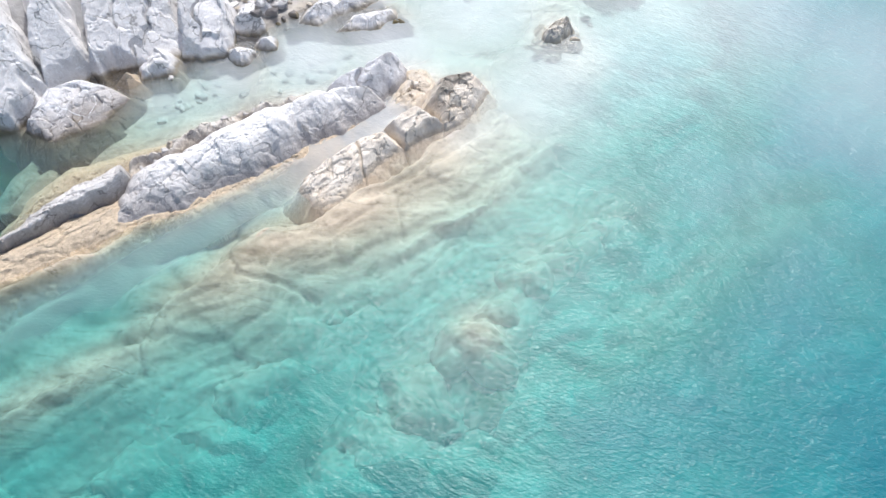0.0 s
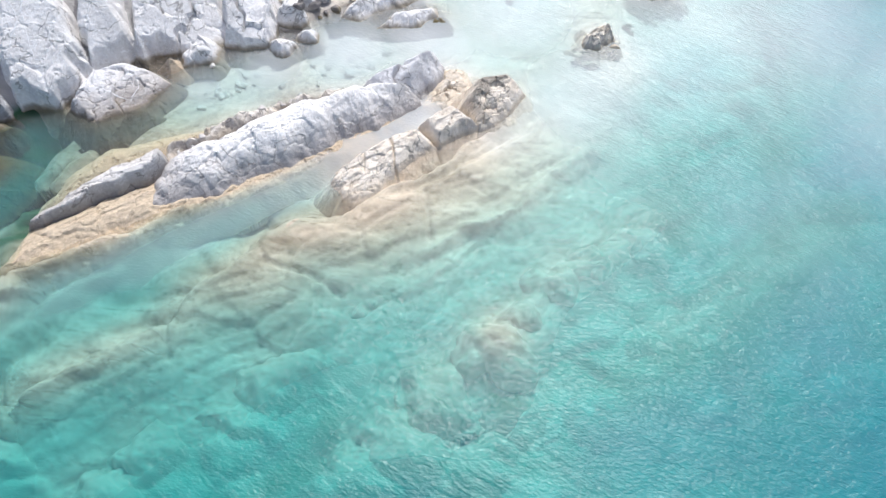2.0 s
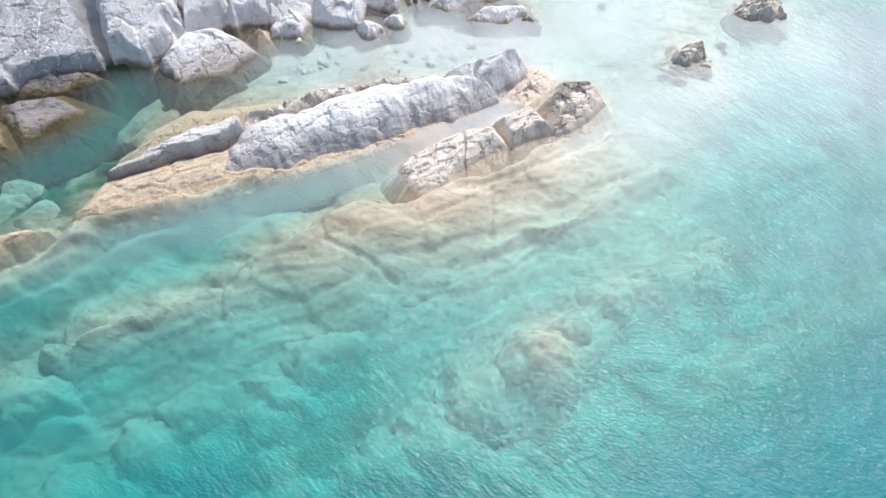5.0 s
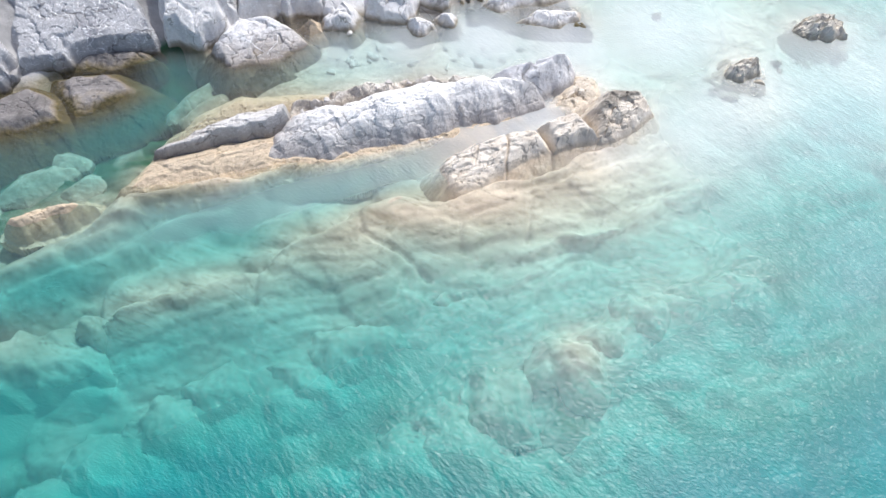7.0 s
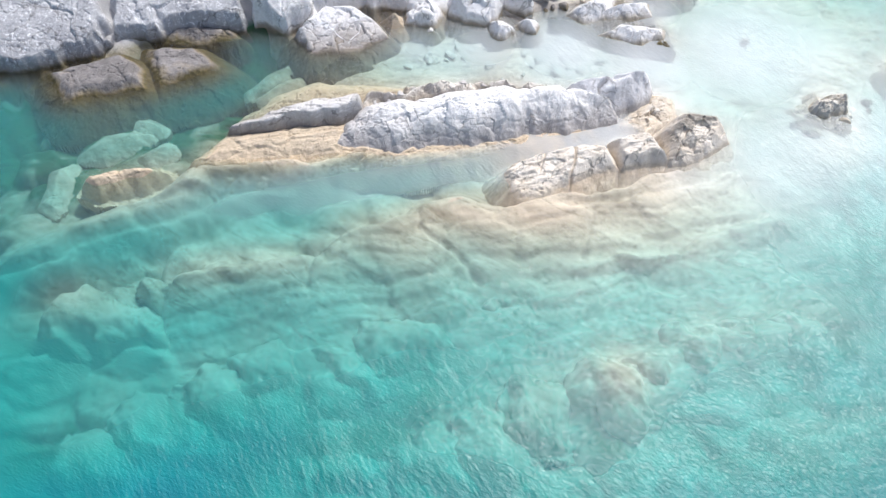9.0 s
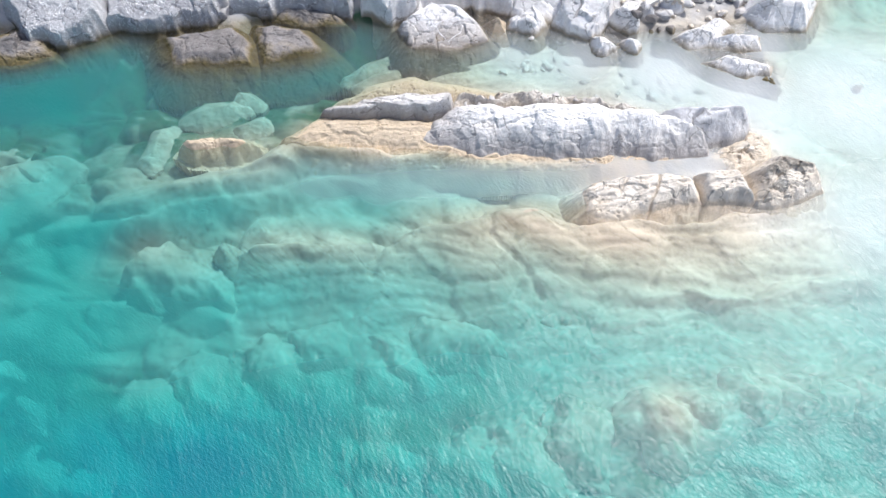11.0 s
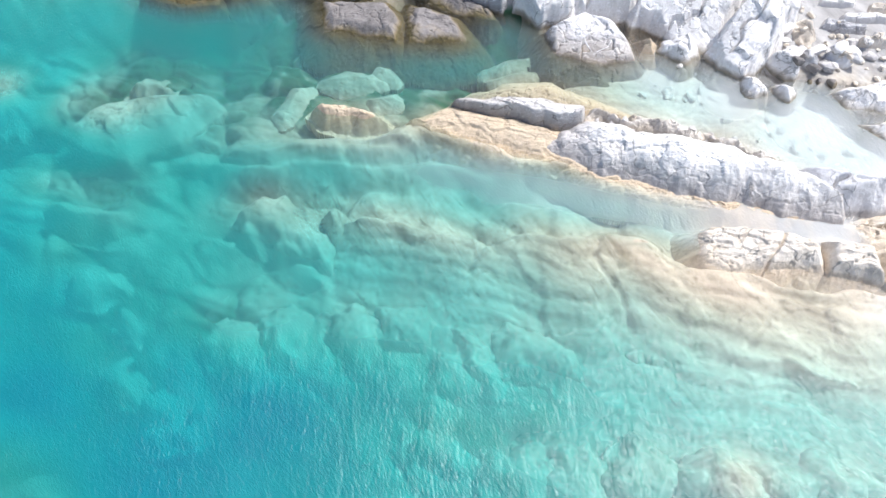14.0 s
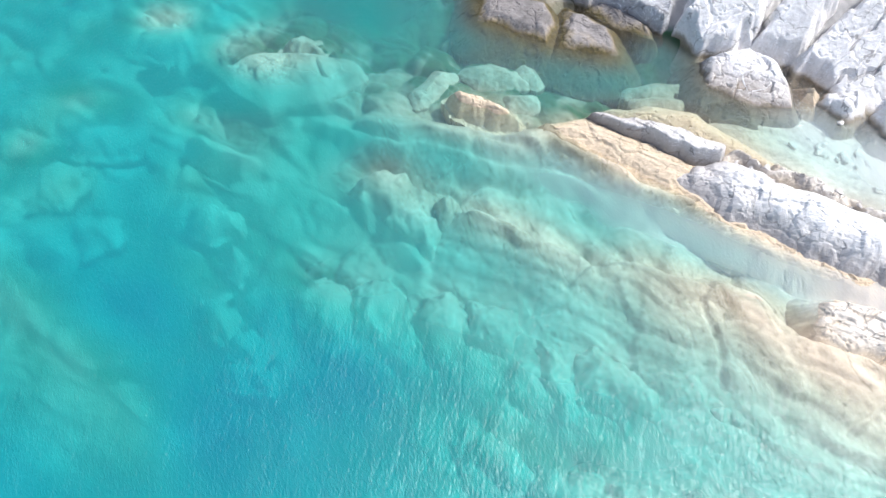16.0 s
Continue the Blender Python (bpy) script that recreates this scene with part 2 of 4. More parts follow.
def water_material():
    """Clear sea: the more water lies under the surface, the more red it takes out and the more blue-green it scatters back."""
    m, n, l = material("sea_water")
    n.remove(n["Principled BSDF"])
    depth = n.new("ShaderNodeAttribute")
    depth.attribute_name = "depth"
    d = depth.outputs["Fac"]
    through_it = n.new("ShaderNodeCombineColor")
    for socket, keep in zip(through_it.inputs, (0.34, 0.825, 0.855)):
        l.new(maths(n, l, "POWER", keep, maths(n, l, "MAXIMUM", maths(n, l, "SUBTRACT", d, 0.12), 0.0)), socket)
    clear = n.new("ShaderNodeBsdfTransparent")
    l.new(through_it.outputs[0], clear.inputs[0])
    scatter = n.new("ShaderNodeBsdfDiffuse")
    murk = maths(n, l, "SUBTRACT", 1.0, maths(n, l, "POWER", 0.775, maths(n, l, "MAXIMUM", maths(n, l, "SUBTRACT", d, 0.2), 0.0)))
    # pale veil: milky shallows, and the sky's reflection put into the scatter colour
    silt_sheen = n.new("ShaderNodeAttribute")
    silt_sheen.attribute_name = "silt_sheen"
    paleness = silt_sheen.outputs["Fac"]
    murk = maths(n, l, "SUBTRACT", 1.0, maths(n, l, "MULTIPLY", maths(n, l, "SUBTRACT", 1.0, murk), maths(n, l, "SUBTRACT", 1.0, paleness)))
    place = n.new("ShaderNodeNewGeometry").outputs["Position"]
    colour = ramp(n, l, maths(n, l, "DIVIDE", d, 4.0), [(0.0, (0.50, 0.56, 0.60)), (0.12, (0.32, 0.46, 0.50)), (0.25, (0.13, 0.43, 0.445)), (0.5, (0.032, 0.40, 0.385)), (0.8, (0.015, 0.31, 0.36)), (1.0, (0.01, 0.22, 0.30))])
    colour = blend(n, l, maths(n, l, "MULTIPLY", paleness, 1.6, True), colour, (0.53, 0.565, 0.60))
    l.new(colour, scatter.inputs[0])
    body = n.new("ShaderNodeMixShader")
    l.new(murk, body.inputs[0])
    l.new(clear.outputs[0], body.inputs[1])
    l.new(scatter.outputs[0], body.inputs[2])
    gloss = n.new("ShaderNodeBsdfGlossy")
    gloss.inputs["Roughness"].default_value = 0.36
    turned = n.new("ShaderNodeMapping")
    turned.inputs["Rotation"].default_value = (0, 0, radians(-25))
    turned.inputs["Scale"].default_value = (0.6, 1.5, 1.0)
    l.new(place, turned.inputs[0])
    ripple = texture(n, l, "ShaderNodeTexNoise", 11.0, turned.outputs[0], Detail=3, Roughness=0.55, Distortion=0.8)
    swell = texture(n, l, "ShaderNodeTexNoise", 0.5, place, Detail=2, Distortion=0.5)
    run = n.new("ShaderNodeMapping")
    run.inputs["Rotation"].default_value = (0, 0, radians(-62))
    l.new(place, run.inputs[0])
    stretch = n.new("ShaderNodeMapping")
    stretch.inputs["Scale"].default_value = (1.0, 0.33, 1.0)
    l.new(run.outputs[0], stretch.inputs[0])
    wave = texture(n, l, "ShaderNodeTexNoise", 15.0, stretch.outputs[0], Detail=1.5, Distortion=0.3)
    gusts = texture(n, l, "ShaderNodeTexNoise", 0.28, place, Detail=3, Distortion=0.4)
    east = n.new("ShaderNodeSeparateXYZ")                    # more wind on the open side
    l.new(place, east.inputs[0])
    wind = ramp(n, l, maths(n, l, "ADD", gusts.outputs[0], maths(n, l, "MULTIPLY", east.outputs[0], 0.018)), [(0.3, (0.3, 0.3, 0.3)), (0.62, (1, 1, 1))])
    longer = texture(n, l, "ShaderNodeTexNoise", 4.2, stretch.outputs[0], Detail=1, Distortion=0.4)
    crests = maths(n, l, "MULTIPLY", maths(n, l, "ADD", maths(n, l, "MULTIPLY", wave.outputs["Fac"], 0.55), maths(n, l, "MULTIPLY", longer.outputs["Fac"], 0.9)), wind)
    bump = n.new("ShaderNodeBump")
    bump.inputs["Strength"].default_value, bump.inputs["Distance"].default_value = 0.9, 0.055
    l.new(maths(n, l, "ADD", maths(n, l, "ADD", maths(n, l, "MULTIPLY", ripple.outputs[0], 0.4), maths(n, l, "MULTIPLY", crests, 0.7)), maths(n, l, "MULTIPLY", swell.outputs[0], 1.2)), bump.inputs["Height"])
    l.new(bump.outputs[0], gloss.inputs["Normal"])
    l.new(bump.outputs[0], scatter.inputs["Normal"])
    edge = n.new("ShaderNodeFresnel")
    edge.inputs["IOR"].default_value = 1.47
    l.new(bump.outputs[0], edge.inputs["Normal"])
    whole = n.new("ShaderNodeMixShader")
    l.new(edge.outputs[0], whole.inputs[0])
    l.new(body.outputs[0], whole.inputs[1])
    l.new(gloss.outputs[0], whole.inputs[2])
    l.new(whole.outputs[0], n["Material Output"].inputs[0])
    return m


# ---- the ground: sea bed and shore in one sheet ----
LAND = [(-90, -30), (-40, -4), (-29, 1.5), (-24.6, 6.6), (-22, 8.4), (-19.4, 11), (-17, 13.2), (-15, 15), (-13.4, 16.4), (-11.6, 17.9),
        (-9, 18.9), (-7.6, 19.8), (-6.2, 20.9), (-4.6, 22.4), (-3.6, 24), (-2.8, 27), (2, 40), (30, 120), (-90, 160)]
OPEN_SEA = [(-9.0, -7.6, -3.8), (-6, -5, -3.6), (-12.5, -9.5, -3.4), (-10.3, -2.7, -3.4), (-9.6, -0.5, -3.2), (-7.6, 0.5, -4.0), (8, 10, -3.2), (12, 15, -3.6), (10, 5, -3.8), (5, 6, -2.9), (13, 22, -3.4),
            (-18, -1, -2.6), (-22, -1, -2.7), (-21, 2.4, -2.1), (-17, -6, -2.4), (-13.4, -3.6, -2.9), (-10.4, -3.2, -3.2), (-7.0, -2.9, -3.9), (-11.6, -4.1, -3.7), (-15.1, -4.2, -3.1)]
REEF = [(-12, -1, -2.2), (-9, 1.6, -2.1), (-8, 4, -1.9), (-5.6, 5.2, -1.9), (-2, 6.5, -1.8), (0, 5, -2.4), (-11, 2.5, -1.9), (-6, 2.5, -2.5), (-12.6, 2.9, -1.4), (-10, 3.6, -1.7), (0.4, 7.4, -1.5), (-14, 0, -2.2), (-15.5, 0.4, -1.7), (3.4, 11.5, -1.5), (6, 12, -2.3), (-3, 7.4, -1.9), (-9.6, 5.6, -1.7)]
COVE = [(4, 19, -0.3), (3, 22, -0.35), (6.8, 21.8, -0.6), (7, 15, -2.2), (7, 18, -1.5), (-1.4, 19.2, -0.4), (-3, 19.3, -0.35), (-1, 21.6, -0.45), (0.5, 23.5, -0.5), (-4.4, 19, -0.35), (1.5, 18.5, -0.5), (-9.5, 16.3, -0.4), (-6.8, 17.3, -0.3), (-10.8, 15.6, -0.45), (-8.6, 17.6, -0.45)]
GULLY = [(-8.4, 9.9, -0.9), (-5.1, 12.3, -0.75), (-3, 14.6, -0.35), (-1.9, 16.0, -0.3), (-10.9, 7.6, -1.2), (-14.6, 12.6, -1.9), (-15.0, 10.6, -1.0), (-13.9, 9.8, -0.9), (-16.4, 8.8, -0.8), (-16.8, 6.6, -0.85), (-15.9, 11.9, -2.0), (-13.3, 14.3, -1.1), (-18, 6.6, -1.5), (-20.5, 5.2, -1.8), (-19.6, 2.2, -1.3)]
CRESTS = [  # knots along the top of a sunken bed, then its run-out on the left and on the right
    ([(-8.0, 8.6, -0.55), (-7.5, 9.6, -0.35), (-6.5, 10.5, -0.15), (-5.4, 11.3, -0.08), (-4.5, 11.7, -0.06), (-2.4, 12.7, -0.08), (-0.3, 14.5, -0.15), (1.9, 16.6, -0.35)], 0.75, 3.4),
    ([(-3.7, 12.2, -0.08), (-2.4, 13.3, -0.08), (-0.5, 15.2, -0.1), (0.8, 17.0, -0.18)], 0.6, 1.4),
    ([(-11.0, 5.8, -0.55), (-10.0, 6.6, -0.4), (-8.1, 7.8, -0.45)], 0.8, 1.7),
    ([(-16.0, 4.4, -0.9), (-14.7, 5.6, -0.5), (-13.0, 7.6, -0.22), (-12.5, 8.8, -0.1), (-9.4, 11.1, -0.1), (-6, 13.4, -0.15), (-2.6, 16, -0.2)], 1.5, 0.8),
    ([(-16.2, 3.3, -1.1), (-13.8, 6.0, -0.8), (-11.4, 8.6, -0.65), (-9.6, 10.6, -0.6)], 0.6, 0.8),
    ([(4.4, 8.4, -1.6), (6.5, 10.5, -1.5), (8.5, 12.5, -1.6), (10.7, 13.6, -1.9)], 0.8, 1.6),
    ([(-1.5, 11.2, -0.5), (-0.6, 12.0, -0.4), (0.9, 12.9, -0.4), (2.0, 14.5, -0.4), (3.2, 15.6, -0.5)], 0.8, 1.0),
    ([(-19, -10, -2.1), (-13.5, -7.4, -1.7), (-10.8, -5.7, -1.7), (-8.3, -4.4, -2.1)], 0.7, 2.6),
    ([(0.3, 8.0, -0.95), (2.2, 10.8, -0.95), (4.8, 12.9, -1.2)], 1.2, 1.5),
    ([(-10.4, 0.8, -2.0), (-8.6, 3.7, -1.9), (-6.2, 5.7, -1.8), (-5, 7.2, -1.6)], 1.0, 1.0),
    ([(-14, 1.6, -1.7), (-12.5, 3.2, -1.4), (-10.5, 3.8, -1.5)], 0.8, 1.0),
]


SAND = [(4.2, 20.2, 2.6, 0.75), (-1.2, 19.4, 2.0, 0.8), (-5, 18.6, 2.6, 0.8), (-8.6, 16.9, 1.8, 0.7), (2.0, 17.6, 1.6, 0.6), (0.6, 15.9, 1.0, 0.6), (-3.0, 14.9, 0.9, 0.75), (-1.9, 16.1, 0.6, 0.75), (7, 22, 3.0, 0.7), (1, 23, 3, 0.8)]


def sand_cover(x, y):
    """Where pale sand lies over the rock."""
    x, y = x + 0.7 * fbm(x * 0.7, y * 0.7, 221), y + 0.7 * fbm(x * 0.7, y * 0.7, 231)
    return np.max([w * np.exp(-(((x - px) ** 2 + (y - py) ** 2) / (r * r)) ** 1.5) for px, py, r, w in SAND], 0)


def ground_z(x, y):
    wx, wy = x + 0.35 * fbm(x * 0.7, y * 0.7, 5), y + 0.35 * fbm(x * 0.7, y * 0.7, 9)
    total, weight = np.zeros(x.shape), np.zeros(x.shape)
    for px, py, pz in OPEN_SEA + REEF + COVE + GULLY:
        w = 1 / (0.6 + (wx - px) ** 2 + (wy - py) ** 2) ** 1.6
        total, weight = total + w * pz, weight + w
    far = 0.6 / (60.0 + np.hypot(x + 4, y - 8) ** 2) ** 0.9
    z = (total - 5.0 * far) / (weight + far)
    u, v = beds(wx, wy)
    rough_part = np.clip((-z - 0.5) / 1.0, 0, 1)
    z = z + rough_part * (0.22 * fbm(u * 0.35, v * 1.3, 21, 4) + 0.32 * fbm(x * 0.45, y * 0.45, 31, 3))
    f1, f2, tag, _, _ = cells(u / 1.9, v / 1.35, 41)
    mound = (0.2 + 0.5 * tag) * np.sqrt(np.clip(0.85 - f1, 0, 1)) * np.clip((f2 - f1) / 0.3, 0, 1) ** 0.6
    z = z + rough_part * (mound - 0.2)
    for line, left, right in CRESTS:
        d, side, top = along(wx, wy, line)
        run = np.where(side > 0, left, right)
        z = softmax(z, top + 0.05 - 1.5 * (d / run) ** np.where(side > 0, 1.7, 1.15) * np.where(side > 0, 1, 0.8), 0.12)
    for ax, ay, bx, by in ((-6.7, 11.0, -6.1, 10.3), (-6.1, 10.3, -5.0, 10.1), (-5.0, 10.1, -3.7, 9.5), (-2.0, 13.0, -1.5, 11.6), (-8.6, 8.4, -7.9, 7.2)):
        c, _, _ = along(wx, wy, [(ax, ay, 0), (bx, by, 0)])
        z = z - 0.18 * np.clip(1 - c / 0.12, 0, 1)
    before = z
    piece, joint = facets(u * 0.6, v * 1.5, 1.2, 51)
    z = z + 0.07 * piece - 0.05 * joint
    z = z + layer(u, v, 1.35, 61) * 0.12 * np.clip(0.55 + 1.2 * fbm(u * 0.3, v * 0.5, 63, 2), 0, 1) + layer(u, v, 3.7, 67) * 0.035
    z = z + 0.06 * fbm(u * 0.5, v * 2.4, 65, 4, 0.6) + 0.025 * fbm(x * 5, y * 5, 71, 3)
    gully, _, floor_of_it = along(wx, wy, [(-13.4, 7.0, -1.4), (-10.8, 8.4, -1.35), (-7.9, 10.4, -1.3), (-5.2, 12.5, -1.15), (-4.8, 13.3, -0.95), (-2.6, 15.6, -0.5)])
    second, _, second_floor = along(wx, wy, [(-14.6, 4.4, -1.5), (-12.9, 5.6, -1.4), (-10.6, 7.2, -1.25), (-9.0, 8.8, -1.2), (-7.9, 10.1, -1.1)])
    z = softmin(z, floor_of_it + 1.1 * (gully / 0.7) ** 3, 0.15)
    z = softmin(z, second_floor + 1.1 * (second / 0.7) ** 3, 0.15)
    still = np.maximum(np.clip(1.3 * sand_cover(x, y), 0, 1), np.clip(1.6 - np.minimum(gully, second) / 0.6, 0, 1))
    z = before + (z - before) * (1 - 0.85 * still)
    d = inside(wx, wy, LAND)
    land = np.where(d > 0, 0.1 + (0.12 + 0.5 * np.clip((-8.5 - x) / 3.0, 0, 1)) * d, 0.1 + 0.9 * d) + 0.10 * fbm(x * 1.3, y * 1.3, 81, 4)
    land = np.minimum(land, 14 + 3 * fbm(x * 0.05, y * 0.05, 91, 4))
    return softmax(z, land, 0.25)


def spread(lo, hi, step, out=3000.0):
    """Even steps from lo to hi, then ever wider ones."""
    core, wide, reach = np.arange(lo, hi, step), [], step
    while sum(wide) < out:
        reach *= 1.35
        wide.append(reach)
    tail = np.cumsum(wide)
    return np.concatenate([(lo - tail)[::-1], core, core[-1] + tail])


def sheet(name, xs, ys, heights):
    nx, ny = len(xs), len(ys)
    gx, gy = np.meshgrid(xs, ys)
    verts = np.stack([gx, gy, heights(gx, gy)], -1).reshape(-1, 3)
    i = (np.arange(ny - 1)[:, None] * nx + np.arange(nx - 1)).ravel()
    return grid_mesh(name, verts, np.stack([i, i + 1, i + 1 + nx, i + nx], -1))


def grid_mesh(name, verts, quads, smooth=True):
    me = bpy.data.meshes.new(name)
    me.vertices.add(len(verts))
    me.vertices.foreach_set("co", np.ascontiguousarray(verts, np.float32).ravel())
    me.loops.add(quads.size)
    me.loops.foreach_set("vertex_index", np.ascontiguousarray(quads, np.int32).ravel())
    me.polygons.add(len(quads))
    me.polygons.foreach_set("loop_start", np.arange(0, quads.size, 4, dtype=np.int32))
    me.polygons.foreach_set("use_smooth", np.full(len(quads), smooth))
    me.update(calc_edges=True)
    return me


BED_X, BED_Y = spread(-29, 17, 0.075), spread(-10, 31, 0.075)
ground = new("ground", sheet("ground", BED_X, BED_Y, ground_z))
# weed; patches under the shore cliffs also paint the cliffs' shade and dark reflection
WEED_AND_SHADE = [(-14.2, 13.6, 1.0, 1.0), (-16.5, 10.4, 2.0, 0.8), (-19.5, 7.4, 3.0, 0.9), (-14.8, 12.6, 2.2, 1.0), (-15.6, 10.6, 1.6, 0.9), (-22, 3.5, 2.6, 0.6), (-20.5, 1.0, 1.6, 0.5), (-14.8, -3.9, 1.1, 0.6), (-11.5, -3.4, 1.5, 0.8), (-7.2, 0.6, 1.5, 0.8),
        (-9.5, -1.8, 1.8, 0.6), (-7.2, -2.9, 1.6, 0.7), (-10.6, 5.0, 0.8, 0.25), (-7.4, 3.2, 1.5, 0.45), (-6.2, 4.7, 1.0, 0.35), (-3.8, 6.2, 0.9, 0.3), (-4.6, 5.0, 1.0, 0.4), (12, 12, 5, 0.45), (9, 6, 4, 0.45), (-13.4, -2.3, 0.8, 0.7), (-12, -3.2, 1.1, 0.9), (-10.9, -4.8, 1.0, 0.7), (-8.1, 0.2, 1.2, 0.9), (1.0, 7.4, 0.8, 0.5)]


def weed_cover(x, y):
    """How thick the weed grows on the bed, patch by patch; by the cliffs it carries their shade too."""
    x, y = x + 0.8 * fbm(x * 0.6, y * 0.6, 201), y + 0.8 * fbm(x * 0.6, y * 0.6, 211)
    return np.max([w * np.exp(-((x - px) ** 2 + (y - py) ** 2) / (r * r)) for px, py, r, w in WEED_AND_SHADE], 0) * np.clip(1.0 + 1.1 * fbm(x * 0.9, y * 0.9, 241, 3), 0, 1.3)


def turf(x, y):
    """Short growth on the deeper bed, in drifts between the boulders."""
    return np.clip(-ground_z(x, y) - 1.2, 0, 1) * np.clip(0.24 + 0.35 * fbm(x * 0.5, y * 0.5, 251, 4), 0, 0.6)


gx, gy = np.meshgrid(BED_X, BED_Y)
ground.data.attributes.new("sand", "FLOAT", "POINT").data.foreach_set("value", (sand_cover(gx, gy) * (ground_z(gx, gy) < 0.1)).ravel().astype(np.float32))
ground.data.attributes.new("weed", "FLOAT", "POINT").data.foreach_set("value", np.maximum(weed_cover(gx, gy), turf(gx, gy)).ravel().astype(np.float32))
BED = bed_material()
ground.data.materials.append(BED)
tagged(ground, "tan bedded rock and pale sand of the sea floor and shore", "seabed", kind="structure")

# ---- rocks ----
ROCKS = []                            # outline box and height function of every rock, for the water's depth


def rock(name, poly, top, mat, label, slope=2.0, crest=None, lean=(0.0, 0.0), piece=(0.9, 0.22), grain=0.035, warp=0.10,
         bedded=0.0, grow=0.0, cracks=(), seed=0, group="", category="rock", foot=-0.05, step=0.045, round_off=0.25, dome=0.0, under=1.8, skirt=0.9, smooth=False, ball=None, crease=0.05, wseed=None, swell=0.0, layers=0.0, ribs=0.0, weed=0.06):
    """One rock from its outline at the water, the height of its top, and how steep its flanks are. crest: knots of the top line and the
    slopes on its left and right. lean: rise of the top per metre in x and y. cracks: (x, y, x, y, width, depth)."""
    cx, cy = np.mean([p[0] for p in poly]), np.mean([p[1] for p in poly])

    def height(x, y):
        wx = x + warp * fbm(x * 1.9, y * 1.9, (wseed or seed) + 3, 3, 0.4)
        wy = y + warp * fbm(x * 1.9, y * 1.9, (wseed or seed) + 8, 3, 0.4)
        if ball:
            d = ball[2] * 0.9 - np.hypot(wx - ball[0], (wy - ball[1]) * 1.15)
        else:
            d = inside(wx, wy, poly)
        d = d + grow + (0.012 if dome else 0.025 / max(1.0, slope) ** 1.5) * fbm(x * 5.5, y * 5.5, seed + 51, 3)
        u, v = beds(wx + 0.12 * fbm(x * 2.7, y * 2.7, seed + 61, 3), wy + 0.12 * fbm(x * 2.7, y * 2.7, seed + 67, 3))
        d = d + ribs * fbm(u * 0.9, v * 0.25, seed + 83, 3, 0.6)
        if crest:
            off, side, ridge = along(wx, wy, crest[0])
            z = ridge - off * np.where(side > 0, crest[1], crest[2]) - np.where(side > 0, 0.0, crest[3]) * off**3
        else:
            z = top + lean[0] * (x - cx) + lean[1] * (y - cy)
        broken, joint = facets(u, v * 1.3, piece[0], seed + 15)
        small, joint2 = facets(u * 0.7, v * 1.7, piece[0] * 0.4, seed + 27)
        z = z + piece[1] * broken + 0.08 * piece[1] * small + swell * fbm(u * 0.55, v * 0.8, seed + 91, 3)
        z = z + layers * layer(u, v, 3.1, seed + 95) + 0.4 * layers * layer(u, v, 7.3, seed + 97)
        side_z = foot + np.where(d > 0, slope * d, under * d - min(0.7, 0.55 * under) * d * d + 0.8 * piece[1] * (broken + 0.5 * small) * np.clip(-d * 3, 0, 1)) + 0.10 * piece[1] * small * np.clip(d * 3, 0, 1)
        calm = np.clip(1.2 - 0.6 * under * np.clip(-d, 0, 2), 0.2, 1)
        if dome:
            z = foot + (top - foot) * (1 - np.clip(1 - d / dome, 0, 1.3) ** 2) + piece[1] * broken * np.clip(d * 2, 0, 1)
        else:
            calm = np.maximum(0.2 + 0.8 * np.clip((side_z - z) / 0.25, 0, 1), np.clip(1.4 - 0.55 * slope, 0, 1))
            z = softmin(z, side_z, round_off)
        z = z - np.clip(d * 4, 0, 1) * (min(0.06, 0.5 * piece[1]) * joint + 0.05 * piece[1] * joint2)
        z = z + (0.04 * fbm(x * 2.2, y * 2.2, seed + 77, 3) + 0.10 * fbm(x * 0.9, y * 0.9, seed + 79, 2) if dome else 0) + calm * grain * (fbm(x * 2.5, y * 2.5, seed + 33, 6, 0.6) if dome else fbm(u * 1.6, v * 3.6, seed + 33, 6, 0.62)) + calm * bedded * fbm(u * 0.8, v * 7.0, seed + 41, 3)
        line = np.abs(fbm(x * 1.3 + 3, y * 1.3, seed + 71, 4, 0.55))
        z = z - calm * np.clip(d * 4, 0, 1) * crease * np.clip(1 - line / 0.035, 0, 1)
        for ax, ay, bx, by, wide, deep in cracks:
            c, _, _ = along(wx, wy, [(ax, ay, 0), (bx, by, 0)])
            z = z - deep * np.clip(1 - c / wide, 0, 1) ** 0.7
        return z, d

    edge, cut = (0.5, -0.3) if dome else (skirt + 0.2, -skirt)
    x0, x1 = min(p[0] for p in poly) - edge, max(p[0] for p in poly) + edge
    y0, y1 = min(p[1] for p in poly) - edge, max(p[1] for p in poly) + edge
    gx, gy = np.meshgrid(np.arange(x0, x1, step), np.arange(y0, y1, step))
    gz, d = height(gx, gy)
    ny, nx = gx.shape
    i = (np.arange(ny - 1)[:, None] * nx + np.arange(nx - 1)).ravel()
    quads = np.stack([i, i + 1, i + 1 + nx, i + nx], -1)
    quads = quads[(d.ravel()[quads] > cut).all(1)]
    used = np.unique(quads)
    at = np.full(nx * ny, -1)
    at[used] = np.arange(len(used))
    quads = at[quads]
    upper = np.stack([gx, gy, gz], -1).reshape(-1, 3)[used] - (cx, cy, 0)
    lower = upper.copy()
    lower[:, 2] = np.minimum(-2.6, upper[:, 2].min() - 0.2)
    edges = np.concatenate([quads[:, [k, (k + 1) % 4]] for k in range(4)])
    key = {(a, b) for a, b in edges.tolist()}
    rim = np.array([(a, b) for a, b in edges.tolist() if (b, a) not in key])
    k = len(upper)
